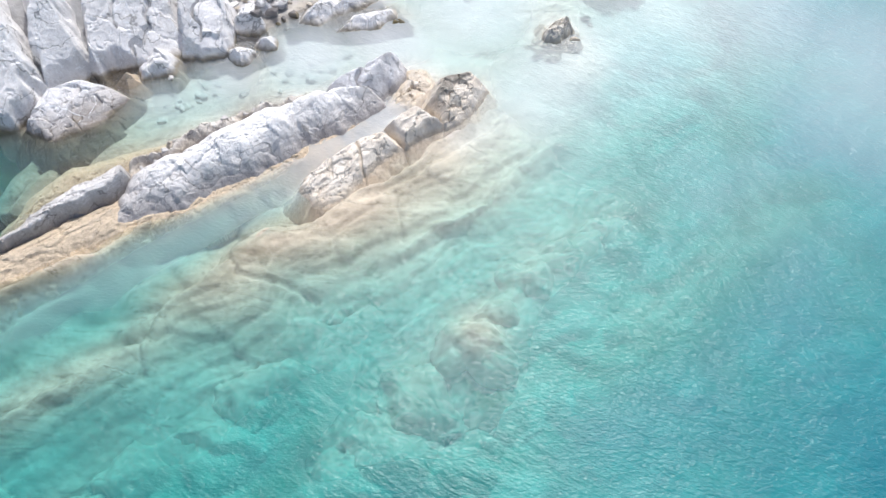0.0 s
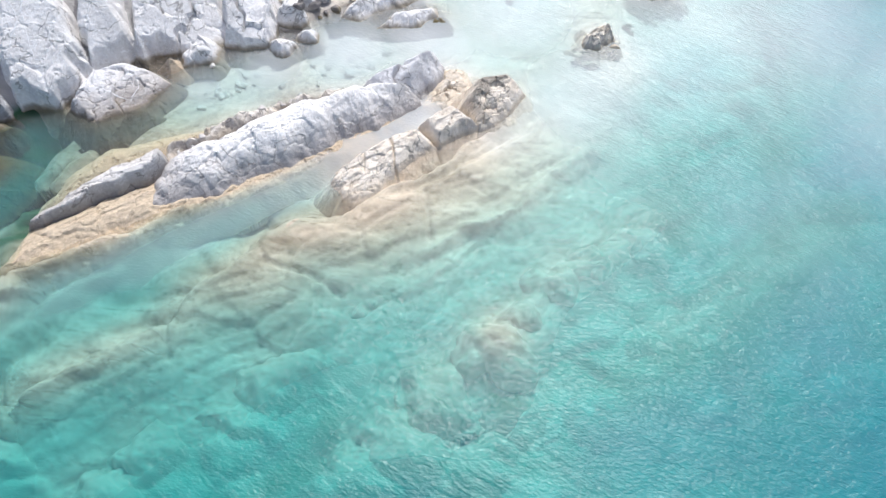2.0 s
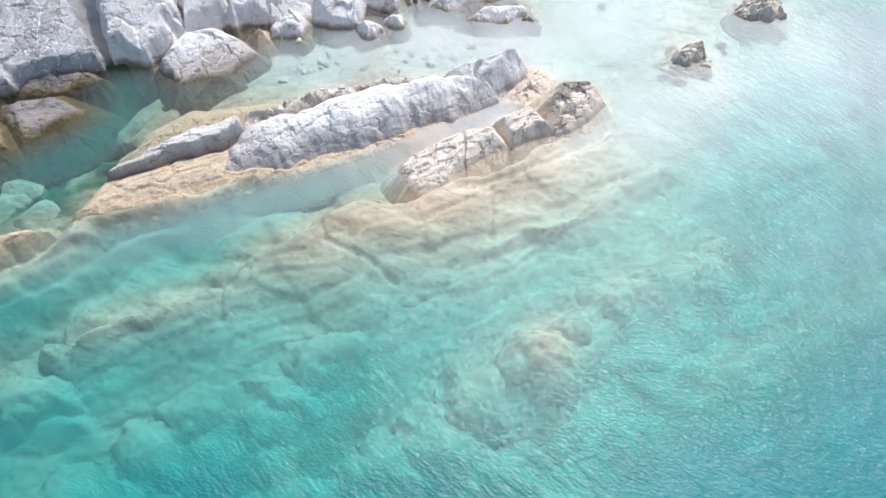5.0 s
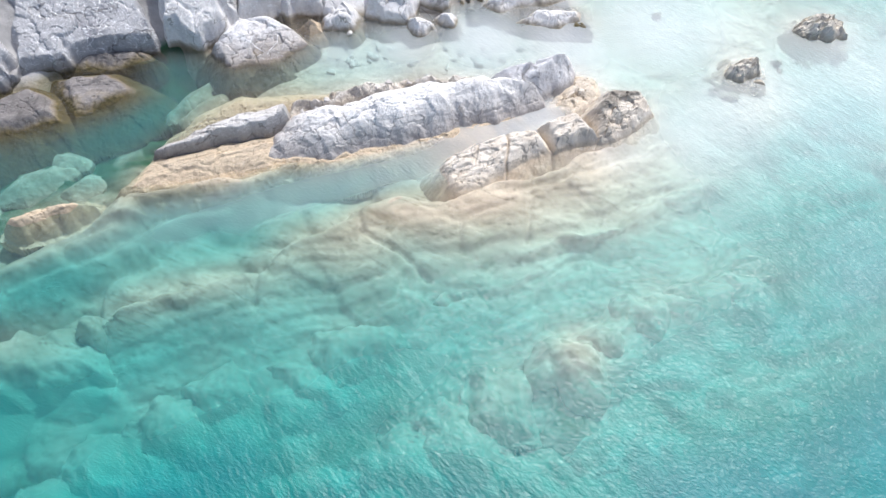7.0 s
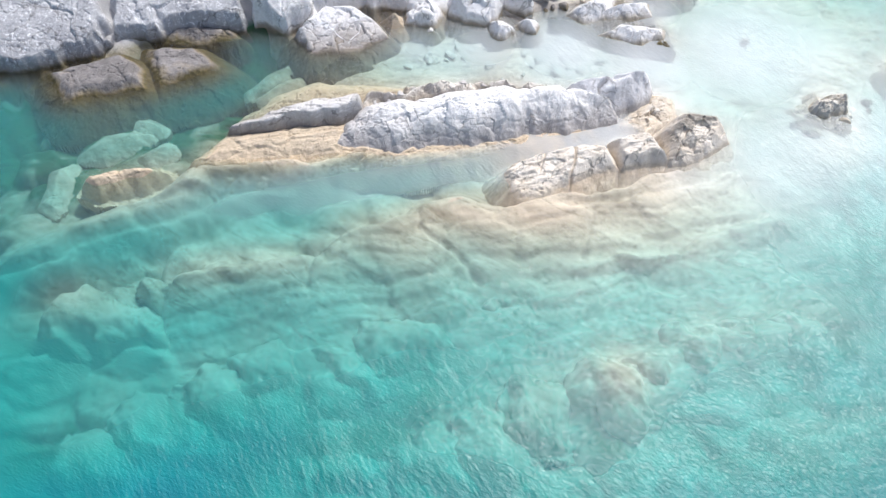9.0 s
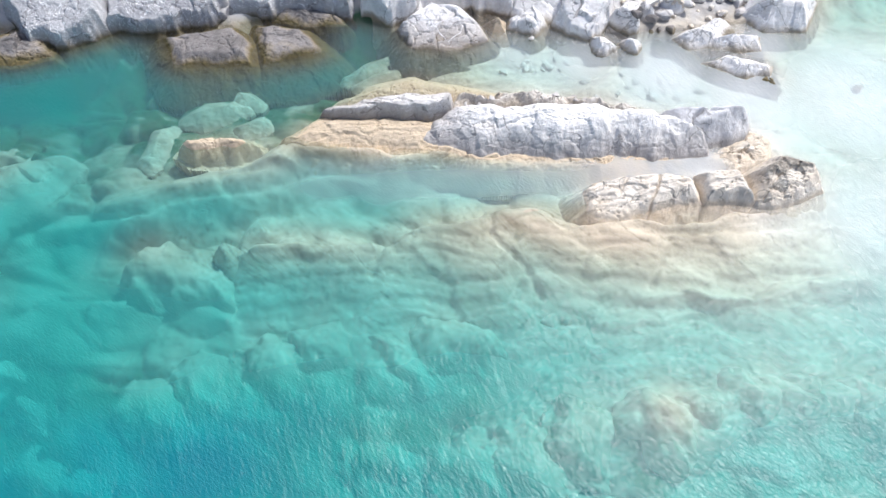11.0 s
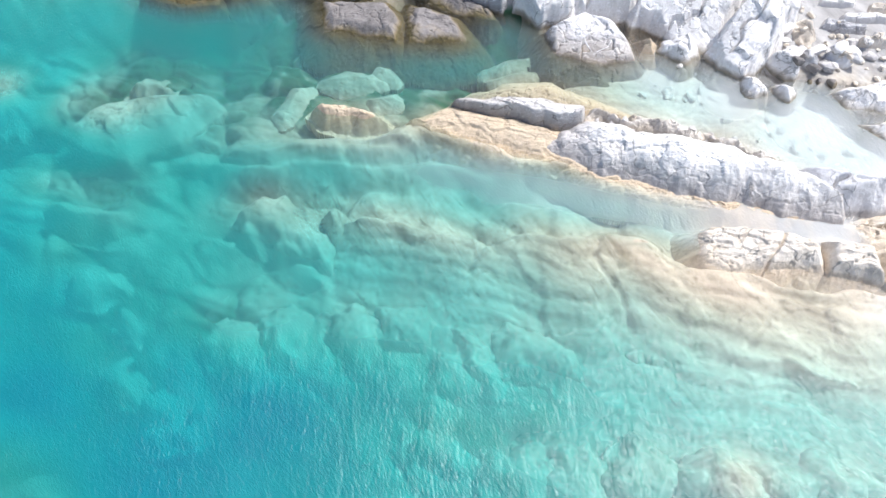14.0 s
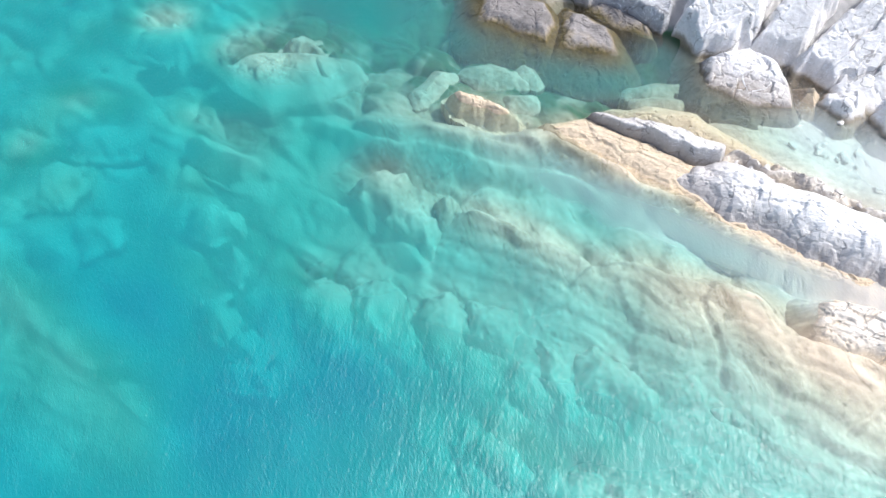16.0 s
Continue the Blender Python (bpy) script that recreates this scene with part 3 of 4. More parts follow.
    quads = np.concatenate([quads, quads[:, ::-1] + k, np.stack([rim[:, 1], rim[:, 0], rim[:, 0] + k, rim[:, 1] + k], -1)])
    ob = new(name, grid_mesh(name, np.concatenate([upper, lower]), quads, smooth))
    ob.location = (cx, cy, 0)
    ob.data.materials.append(mat)
    if mat == BED:
        ob.data.attributes.new("weed", "FLOAT", "POINT").data.foreach_set("value", np.full(2 * k, weed, np.float32))
    ROCKS.append((x0, x1, y0, y1, height, cut))
    return tagged(ob, label, category, group)


def vein(ob, line, wide, seed):
    """A white calcite vein that wanders over a rock, standing a little proud of it, as a part of the rock."""
    x0, x1, y0, y1, height, cut = ROCKS[-1]
    pts = []
    for (ax, ay), (bx, by) in zip(line, line[1:]):
        count = max(2, int(math.hypot(bx - ax, by - ay) / 0.06))
        pts += [(ax + (bx - ax) * k / count, ay + (by - ay) * k / count) for k in range(count)]
    p = np.array(pts)
    p = p + 0.10 * np.stack([fbm(p[:, 0] * 1.7, p[:, 1] * 1.7, seed, 3), fbm(p[:, 0] * 1.7, p[:, 1] * 1.7, seed + 5, 3)], -1)
    run = np.gradient(p, axis=0)
    side = np.stack([-run[:, 1], run[:, 0]], -1) / (np.hypot(run[:, 0], run[:, 1])[:, None] + 1e-9)
    breadth = wide * (0.55 + 0.45 * fbm(p[:, 0] * 3, p[:, 1] * 3, seed + 9, 2)) * np.clip(np.minimum(np.arange(len(p)), np.arange(len(p))[::-1]) / 6, 0.1, 1)
    rows = []
    for off, rise in ((-1.0, -0.03), (-0.5, 0.012), (0.5, 0.012), (1.0, -0.03)):
        q = p + side * (breadth * off)[:, None]
        rows.append(np.concatenate([q - np.array(ob.location[:2]), (height(q[:, 0], q[:, 1])[0] + rise)[:, None]], -1))
    verts, m = np.stack(rows, 1).reshape(-1, 3), len(p)
    quads = np.array([(4 * k + j, 4 * k + j + 1, 4 * k + j + 5, 4 * k + j + 4) for k in range(m - 1) for j in range(3)])[:, ::-1]
    strip = new("vein", grid_mesh("vein", verts, quads))
    strip.parent = ob
    strip.data.materials.append(CALCITE)
    return tagged(strip, "white calcite vein")


def floor_z(x, y):
    z = ground_z(x, y)
    for x0, x1, y0, y1, height, cut in ROCKS:
        near = (x > x0) & (x < x1) & (y > y0) & (y < y1)
        if near.any():
            h, d = height(x[near], y[near])
            z[near] = np.maximum(z[near], np.where(d > cut, h, -9))
    return z


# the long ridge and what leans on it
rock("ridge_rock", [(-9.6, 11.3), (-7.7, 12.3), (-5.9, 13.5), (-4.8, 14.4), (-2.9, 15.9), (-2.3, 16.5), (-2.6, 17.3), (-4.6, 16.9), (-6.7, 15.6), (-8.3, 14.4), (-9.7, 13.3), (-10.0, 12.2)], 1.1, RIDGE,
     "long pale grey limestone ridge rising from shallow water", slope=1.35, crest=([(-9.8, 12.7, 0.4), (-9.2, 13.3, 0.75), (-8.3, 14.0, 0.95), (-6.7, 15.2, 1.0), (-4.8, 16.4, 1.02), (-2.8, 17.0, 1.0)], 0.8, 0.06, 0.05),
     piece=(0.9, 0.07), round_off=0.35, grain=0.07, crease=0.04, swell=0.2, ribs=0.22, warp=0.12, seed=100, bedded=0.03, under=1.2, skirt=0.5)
rock("fin_rock", [(-4.6, 16.6), (-3.4, 16.1), (-2.5, 16.6), (-1.7, 17.7), (-1.75, 18.4), (-2.3, 18.55), (-3.4, 17.8), (-4.4, 17.0)], 1.1, FIN,
     "split fin of smooth grey limestone at the end of the ridge", slope=1.9, crest=([(-4.5, 16.95, 0.95), (-3.4, 17.65, 1.2), (-1.9, 18.35, 1.35)], 2.6, 0.42, 0.02), piece=(1.8, 0.05), seed=130, round_off=0.10, crease=0.015, grain=0.02,
     cracks=((-2.6, 18.4, -3.3, 16.9, 0.07, 0.3), (-3.3, 16.9, -3.0, 16.4, 0.05, 0.2)))
rock("waterline_ledge", [(-9.6, 11.05), (-7.65, 12.05), (-5.8, 13.3), (-4.7, 14.2), (-2.9, 15.8), (-3.1, 16.0), (-5.0, 14.5), (-6.0, 13.7), (-7.9, 12.5), (-9.6, 11.6)], 0.05, TAN,
     "thin tan ledge along the ridge's waterline", slope=0.5, under=1.1, skirt=0.6, warp=0.16, piece=(0.5, 0.08), round_off=0.1, grain=0.05, seed=215, bedded=0.03, crease=0.02)
rock("slab_rock", [(-12.9, 10.3), (-12.3, 10.4), (-11.1, 11.4), (-10.0, 12.2), (-9.5, 13.0), (-9.8, 13.4), (-10.9, 12.6), (-12.1, 11.5)], 0.6, SLATY,
     "grey limestone slab on the tan shelf, its edge's shade painted dark", slope=5.0, crest=([(-12.6, 10.4, 0.4), (-11.2, 11.55, 0.65), (-9.7, 12.85, 0.75)], 0.5, 0.25, 0.5), piece=(0.8, 0.08), seed=150, round_off=0.12)
rock("shelf_rock", [(-13.1, 9.0), (-12.2, 9.3), (-11.1, 9.9), (-9.4, 11.1), (-9.2, 12.2), (-10.0, 12.5), (-11.4, 11.5), (-12.8, 10.4)], 0.22, TAN,
     "low sunlit tan rock shelf at the waterline", slope=0.5, piece=(2.2, 0.07), seed=170, bedded=0.05, layers=0.05, crease=0.01, lean=(0.04, 0.02), under=1.1, skirt=0.6)
rock("sunken_flat_rock", [(-13.3, 10.9), (-12.8, 12.7), (-12.0, 13.9), (-10.2, 14.6), (-8.4, 15.3), (-8.5, 14.6), (-10, 13.5), (-11.5, 12.4), (-12.6, 11.2)], -0.1, TAN,
     "flat tan rock slab just under the water", slope=0.8, piece=(1.4, 0.05), seed=190, foot=-0.5, grain=0.03)
rock("crumbling_ledge", [(-9.8, 13.2), (-8.3, 14.3), (-6.7, 15.5), (-4.8, 16.7), (-4.9, 17.15), (-6.9, 16.0), (-8.6, 14.9), (-10.0, 13.7)], 0.42, RUBBLE,
     "crumbling grey ledge along the ridge's inner foot", slope=1.2, piece=(0.42, 0.15), seed=200, grain=0.14, warp=0.3, bedded=0.08, ribs=0.2)
rock("low_rock", [(-2.3, 16.5), (-1.5, 16.6), (-0.9, 17.5), (-1.2, 18.4), (-1.9, 18.2)], 0.22, CREAM, "low rough cream rock beside the fin", slope=0.6, piece=(0.4, 0.2), seed=210)

# the broken second ridge
rock("block_rock", [(-4.75, 12.9), (-4.65, 13.5), (-3.6, 14.6), (-2.2, 15.4), (-1.65, 14.65), (-2.7, 13.4), (-3.5, 12.4), (-4.2, 12.3)], 0.62, CREAM,
     "cream bedded limestone block standing in the water", slope=1.5, crest=([(-4.4, 13.2, 0.24), (-3.5, 14.25, 0.5), (-2.05, 15.1, 0.54)], 1.2, 0.14, 0.06), piece=(0.6, 0.06), bedded=0.04, layers=0.05, crease=0.03, round_off=0.2, under=1.5, skirt=0.6, seed=230, group="second ridge",
     cracks=((-3.2, 14.9, -2.55, 13.0, 0.05, 0.16), (-3.9, 14.3, -3.6, 13.2, 0.03, 0.08)))
rock("block_rock", [(-2.2, 15.45), (-1.3, 16.3), (-0.55, 15.65), (-1.6, 14.7)], 0.72, CREAM, "squarish cream limestone block between two gaps", slope=2.2, crest=([(-2.1, 15.3, 0.56), (-1.35, 16.0, 0.64)], 1.2, 0.16, 0.06), round_off=0.12, grow=0.12, piece=(0.5, 0.07), bedded=0.04, layers=0.05, crease=0.03, under=1.5, skirt=0.6, seed=250, group="second ridge")
rock("block_rock", [(-1.05, 16.5), (-0.75, 17.4), (0.4, 17.9), (0.85, 17.3), (0.3, 16.2), (-0.4, 15.55)], 0.85, CAPPED, "rough limestone block with a dark weathered top", slope=1.8, crest=([(-0.85, 16.5, 0.75), (-0.45, 17.25, 0.85), (0.3, 17.6, 0.7)], 1.2, 0.4, 0.02), grow=0.12, piece=(0.45, 0.13), bedded=0.04, layers=0.05, grain=0.07, crease=0.05, under=1.5, skirt=0.6, seed=270, group="second ridge")
rock("islet_rock", [(2.75, 19.6), (3.9, 20.2), (3.95, 21.0), (3.05, 21.0)], 0.42, CRAG, "small craggy tan islet in bright shallow water", ball=(3.35, 20.3, 0.9), warp=0.3, dome=0.75, foot=-0.25, piece=(0.24, 0.10), grain=0.2, seed=290)
rock("islet_rock", [(4.9, 22.8), (5.7, 22.5), (6.4, 23.4), (6.2, 24.5), (5.2, 24.3)], 0.5, CRAG, "dark craggy islet in bright shallow water", ball=(5.65, 23.4, 1.1), warp=0.35, dome=0.9, foot=-0.25, piece=(0.28, 0.11), grain=0.2, seed=300)

# sunken and awash on the open side
rock("awash_rock", [(-15.6, 6.7), (-15.0, 6.7), (-13.9, 7.6), (-13.6, 8.2), (-14.3, 8.15), (-15.2, 7.5)], 0.13, TAN, "tan rock awash with a dry pitted top", dome=0.34, foot=-0.3, warp=0.15, piece=(0.4, 0.04), seed=310, grain=0.10)
for k, (x, y, r, z) in enumerate([(1.35, 9.7, 0.65, -0.55), (2.2, 10.8, 0.85, -0.55), (3.4, 11.8, 0.9, -0.8), (4.8, 12.7, 1.0, -0.8), (-5.2, 9.0, 0.6, -0.85), (0.6, 4.2, 0.8, -1.7), (-16.9, 6.3, 0.5, -0.6), (3.6, 7.6, 0.9, -1.5), (5.2, 9.4, 0.9, -1.4)]):
    turn = [(x + r * (0.85 + 0.25 * math.sin(5.1 * a + k)) * math.cos(a), y + r * (0.8 + 0.2 * math.cos(3.3 * a + k)) * math.sin(a)) for a in [j * math.tau / 9 for j in range(9)]]
    rock("sunken_boulder", turn, z - 0.1, BED, "rounded tan boulder under the turquoise water", ball=(x, y, r), warp=0.3, dome=r * 0.85, foot=z - 0.7, smooth=True, piece=(0.6, 0.1), seed=330 + 7 * k, group="sunken boulders", step=0.06)


def sunken(poly, top, label="pale rounded boulder deep under the turquoise water", rise=0.42, shoulder=0.5, **more):
    """A worn boulder on the sea bed: a broad top that rolls over into steep sides."""
    seed = int(1000 + abs(poly[0][0] * 37 + poly[0][1] * 91))
    more = dict(dict(warp=0.3, piece=(1.3, 0.05), grain=0.035, crease=0.0, smooth=True, step=0.06, grow=0.08), **more)
    rock("sunken_boulder", poly, top, BED, label, dome=shoulder, foot=top - rise, seed=seed, group="sunken boulders", **more)


# the dome and its neighbours off the second ridge
sunken([(-0.3, 8.1), (-0.2, 8.8), (0.3, 9.3), (0.9, 9.4), (1.4, 9.0), (1.4, 8.5), (1.0, 7.9), (0.3, 7.7)], -0.25, "tan dome of rock just under the turquoise water", 0.8, 0.9, ball=(0.6, 8.5, 1.05), piece=(0.7, 0.04), grain=0.12, weed=0.0)
sunken([(-1.7, 7.4), (-1.2, 8.0), (-0.5, 8.0), (0.0, 7.4), (0.2, 6.8), (-0.4, 6.4), (-1.2, 6.4)], -1.0)
sunken([(-2.5, 6.0), (-2.1, 6.7), (-1.5, 6.5), (-0.5, 6.1), (-0.3, 5.9), (-0.6, 5.3), (-1.5, 5.2), (-2.3, 5.4)], -1.2)
sunken([(-0.5, 5.3), (0.1, 6.0), (0.9, 6.4), (1.4, 6.1), (1.1, 5.6), (0.3, 5.0), (-0.2, 5.0)], -1.4)
sunken([(-3.6, 4.5), (-3.2, 5.3), (-2.6, 5.7), (-2.1, 5.4), (-1.8, 4.8), (-2.4, 4.4), (-3.2, 4.2)], -1.4)
sunken([(1.1, 6.4), (1.8, 7.2), (2.4, 7.4), (2.3, 6.9), (1.6, 6.4)], -1.4)
sunken([(-5.3, 3.3), (-4.7, 4.0), (-3.8, 4.1), (-3.9, 3.6), (-4.8, 3.1)], -1.6)
# the row along the edge of the shelf
sunken([(-6.1, 7.0), (-5.7, 7.6), (-5.2, 8.0), (-4.3, 8.1), (-3.9, 7.8), (-4.2, 7.3), (-4.8, 6.9), (-5.3, 6.5), (-5.9, 6.5)], -0.95, shoulder=0.6)
sunken([(-7.2, 5.7), (-6.8, 6.2), (-6.2, 6.3), (-5.2, 6.1), (-5.1, 5.8), (-5.7, 5.5), (-6.4, 5.5)], -1.2)
sunken([(-8.7, 4.6), (-8.5, 5.2), (-7.9, 5.7), (-7.4, 5.5), (-7.1, 5.0), (-7.5, 4.5), (-8.2, 4.2)], -1.2)
sunken([(-9.6, 3.5), (-9.3, 4.0), (-8.6, 4.3), (-8.0, 3.9), (-7.9, 3.3), (-8.7, 3.1), (-9.2, 3.1)], -1.25)
sunken([(-10.7, 2.0), (-10.5, 2.7), (-10.0, 2.8), (-9.5, 2.3), (-9.2, 1.8), (-9.6, 1.4), (-10.2, 1.5)], -1.35)
sunken([(-9.2, 2.7), (-8.6, 2.9), (-8.1, 2.7), (-8.4, 2.2), (-9.1, 2.2)], -1.7)
sunken([(-11.2, 0.2), (-11.4, 0.9), (-10.9, 1.4), (-10.0, 1.2), (-9.4, 1.0), (-9.5, 0.5), (-10.2, 0.1)], -1.5)
sunken([(-3.6, 9.0), (-3.5, 9.6), (-2.9, 10.1), (-2.2, 10.2), (-2.5, 9.6), (-3.1, 9.1)], -0.85, "low pale boulder on the sunken slope", 0.6)
# towards the deep water
sunken([(-13.9, 2.7), (-14.1, 3.4), (-13.7, 4.4), (-12.9, 4.8), (-12.2, 4.6), (-11.4, 4.6), (-11.0, 4.2), (-11.6, 3.8), (-12.5, 3.2), (-13.3, 2.7)], -0.75, "broad lumpy tan boulder under clear turquoise water", 0.6, 0.6, piece=(1.2, 0.06))
sunken([(-12.2, 4.9), (-12.2, 5.3), (-11.8, 5.6), (-11.4, 5.4), (-11.5, 4.9)], -0.5, "small tan boulder beside the broad one", 0.8, 0.45, weed=0.0)
sunken([(-13.7, -1.6), (-13.7, -1.2), (-13.1, -1.0), (-12.8, -1.3), (-13.1, -1.6)], -1.9)
sunken([(-15.7, -2.2), (-15.6, -1.6), (-15.0, -1.0), (-14.4, -1.1), (-14.6, -1.9), (-15.1, -2.3)], -1.7)
sunken([(-12.2, -2.8), (-12.3, -2.3), (-11.7, -1.9), (-11.2, -2.2), (-11.6, -2.7)], -2.1)
sunken([(-10.8, -2.2), (-10.8, -1.8), (-10.4, -1.5), (-10.1, -1.8)], -2.2, shoulder=0.35)
sunken([(-10.1, -2.7), (-10.0, -2.1), (-9.5, -1.5), (-9.3, -1.7), (-9.6, -2.4)], -2.3, shoulder=0.35)
sunken([(-20.2, -5.5), (-20.4, -4.9), (-19.8, -3.9), (-19.2, -3.8), (-19.2, -4.6), (-19.6, -5.3)], -1.5)
sunken([(-19.0, -6.8), (-18.9, -5.9), (-18.1, -5.7), (-17.8, -6.2), (-18.0, -6.9)], -1.4)
sunken([(-16.7, -6.0), (-16.9, -5.5), (-16.4, -5.1), (-15.7, -5.2), (-15.8, -5.8)], -1.7)
sunken([(-22.7, -2.2), (-23.4, -1.2), (-22.9, -0.6), (-22.0, -0.4), (-22.0, -1.4)], -0.75, "tan boulder almost reaching the surface of blue water")
sunken([(-21.4, 2.5), (-21.5, 3.3), (-20.9, 3.6), (-20.5, 3.4), (-20.9, 2.7)], -1.2, shoulder=0.35, piece=(0.9, 0.03))
rock("sunken_ledge", [(-20.6, 0), (-20.8, 1.5), (-20.3, 2.8), (-19.1, 4.3), (-18.5, 4.4), (-18.3, 3.5), (-18.3, 2.6), (-18.5, 1.2), (-19.3, 0.5)], -0.8, BED, "long tan ledge under deep blue water", dome=0.9, foot=-1.1, smooth=True, piece=(0.9, 0.18), seed=460)
rock("sunken_ledge", [(-18.4, -2.0), (-18.3, -1.2), (-17.2, -0.4), (-16.4, 0.4), (-15.9, 0.3), (-16.0, -0.5), (-17.2, -1.5)], -1.1, BED, "pale ledge under turquoise water", dome=0.6, foot=-1.8, smooth=True, piece=(0.9, 0.1), seed=470)
SLABS = [[(-16.6, 5.9), (-17.2, 6.9), (-17.0, 7.3), (-16.5, 6.8), (-16.2, 5.9)], [(-17.0, 7.9), (-16.8, 8.7), (-16.2, 9.4), (-15.7, 9.5), (-15.9, 8.9), (-16.3, 8.1)], [(-16.7, 9.7), (-16.1, 10.1), (-15.5, 9.9), (-16.0, 9.5)],
         [(-14.0, 12.6), (-13.8, 13.8), (-13.4, 14.6), (-13.3, 13.8), (-13.6, 13.0)], [(-13.5, 12.7), (-13.2, 13.7), (-12.7, 14.1), (-12.5, 13.7), (-13.0, 13.0)], [(-15.3, 8.7), (-15.0, 9.4), (-14.6, 9.4), (-14.8, 8.7)]]
for k, outline in enumerate(SLABS):
    rock("sunken_flat_rock", outline, -0.55, BED, "pale angular slab lying under green water", slope=0.7, foot=-0.75, piece=(1.5, 0.05), seed=480 + 9 * k, group="sunken slabs", warp=0.08, skirt=0.3, under=0.8)

# the shore
def shore(poly, top, label, seed, mat=WHITE, slope=1.6, **more):
    return rock("shore_rock", poly, top, mat, label, slope=slope, seed=seed, group="shore rocks", **more)


def face(poly, low, rise, label, seed, mat=WHITE, **more):
    """A block whose face starts low above the water at its first corners and climbs inland."""
    fx, fy = (poly[0][0] + poly[1][0]) / 2, (poly[0][1] + poly[1][1]) / 2
    mx, my = sum(p[0] for p in poly) / len(poly), sum(p[1] for p in poly) / len(poly)
    top = low + rise * (-0.62 * (mx - fx) + 0.78 * (my - fy))
    more = dict(dict(piece=(2.0, 0.09), slope=4.0, round_off=0.22, crease=0.05, grain=0.03, grow=0.13, warp=0.22, wseed=500, under=1.2), **more)
    return rock("shore_rock", poly, top, mat, label, lean=(-0.62 * rise, 0.78 * rise), seed=seed, group="shore rocks", **more)


shore([(-24.7, 5.0), (-23.8, 4.7), (-22.5, 5.5), (-21.8, 6.6), (-22.6, 7.4), (-24.2, 7)], 0.35, "brown rock sloping into blue water", 600, BROWN, 0.5)
# these three masses are coloured darker to stand for their shade
face([(-22.9, 6.6), (-21.9, 7.3), (-21.4, 8.6), (-24.5, 12.5), (-28, 10), (-24.6, 6.9)], 0.6, 0.5, "pale grey shore boulder with a dark wet foot", 610, GREY_SHADED)
face([(-20, 9.7), (-18.7, 11.5), (-22, 15.5), (-24.6, 12.4), (-21.4, 8.7)], 0.6, 0.5, "pale grey shore boulder above brown slabs", 620, GREY_SHADED)
block = face([(-17.2, 13.2), (-15.4, 14.5), (-18.6, 18.6), (-22, 16), (-18.6, 11.7)], 0.7, 0.5, "white jointed limestone mass at the water", 630, GREY_SHADED, piece=(1.3, 0.1))
vein(block, [(-17.0, 14.0), (-17.4, 15.2), (-18.2, 15.8)], 0.05, 220)
vein(block, [(-16.2, 14.6), (-17.0, 15.4)], 0.04, 221)
shore([(-19.8, 9.5), (-18.3, 8.9), (-16.3, 10.6), (-17.0, 11.3), (-18.2, 11.6)], 0.24, "flat brown slab with a tan wet edge", 640, BROWN, 0.9, round_off=0.1, piece=(1.4, 0.08), under=0.7, skirt=1.0)
shore([(-16.9, 11.35), (-16.1, 10.9), (-15.2, 11.8), (-14.9, 12.6), (-16.2, 12.9), (-17.7, 12.1)], 0.24, "brown slab beyond a narrow dark gap", 650, BROWN, 0.9, round_off=0.1, piece=(1.2, 0.08), under=0.7, skirt=1.0)
shore([(-17.9, 12.3), (-16.2, 13.1), (-15.1, 14.1), (-16, 14.4), (-17.5, 13.6)], 0.35, "low brown rock under the white mass", 660, BROWN, 0.7)
block = face([(-15.1, 14.8), (-13.8, 15.1), (-13.3, 16.4), (-15.0, 20.0), (-18.4, 18.6)], 0.8, 0.85, "tall smooth white limestone block", 670)
vein(block, [(-15.2, 15.6), (-15.0, 16.6), (-15.6, 17.6)], 0.05, 232)
vein(block, [(-14.4, 15.6), (-14.9, 16.8), (-14.7, 18.0)], 0.045, 233)
vein(block, [(-14.0, 16.0), (-14.2, 17.0)], 0.04, 234)
block = face([(-13.3, 16.4), (-12.7, 16.9), (-12.2, 17.6), (-13.5, 21.5), (-15.0, 20.0)], 0.8, 0.95, "white limestone block with fine veins", 680)
vein(block, [(-13.2, 17.1), (-13.4, 18.3), (-13.9, 19.0)], 0.04, 244)
vein(block, [(-12.8, 17.6), (-13.5, 18.0)], 0.035, 245)
shore([(-12.3, 17.5), (-11.8, 17.3), (-11.6, 17.8), (-12.2, 19.2), (-13.0, 19.4)], 1.7, "slim upright white stone wedged between blocks", 690, slope=3.0, piece=(0.8, 0.1), lean=(-0.3, 0.5))
block = face([(-12.2, 17.6), (-11.6, 18.0), (-10.3, 18.1), (-9.5, 18.6), (-10.4, 23.0), (-13.5, 21.5)], 0.8, 0.85, "broad white limestone block with slanting cracks", 700,
     cracks=((-10.5, 20.4, -10.7, 18.7, 0.06, 0.35), (-10.7, 18.7, -11.0, 17.9, 0.05, 0.3), (-11.9, 20.2, -11.5, 18.6, 0.05, 0.25)))
vein(block, [(-11.6, 18.7), (-11.2, 19.7)], 0.05, 256)
vein(block, [(-10.8, 18.9), (-11.5, 19.9), (-11.4, 20.8)], 0.04, 257)
shore([(-11.0, 17.9), (-10.6, 17.4), (-10, 17.2), (-9.3, 17.6), (-9.2, 18.4), (-10.3, 18.8)], 0.6, "rounded white boulder at the water's edge", 710, piece=(0.6, 0.15), ball=(-10.1, 18.0, 0.95), warp=0.25, dome=0.75, foot=-0.3)
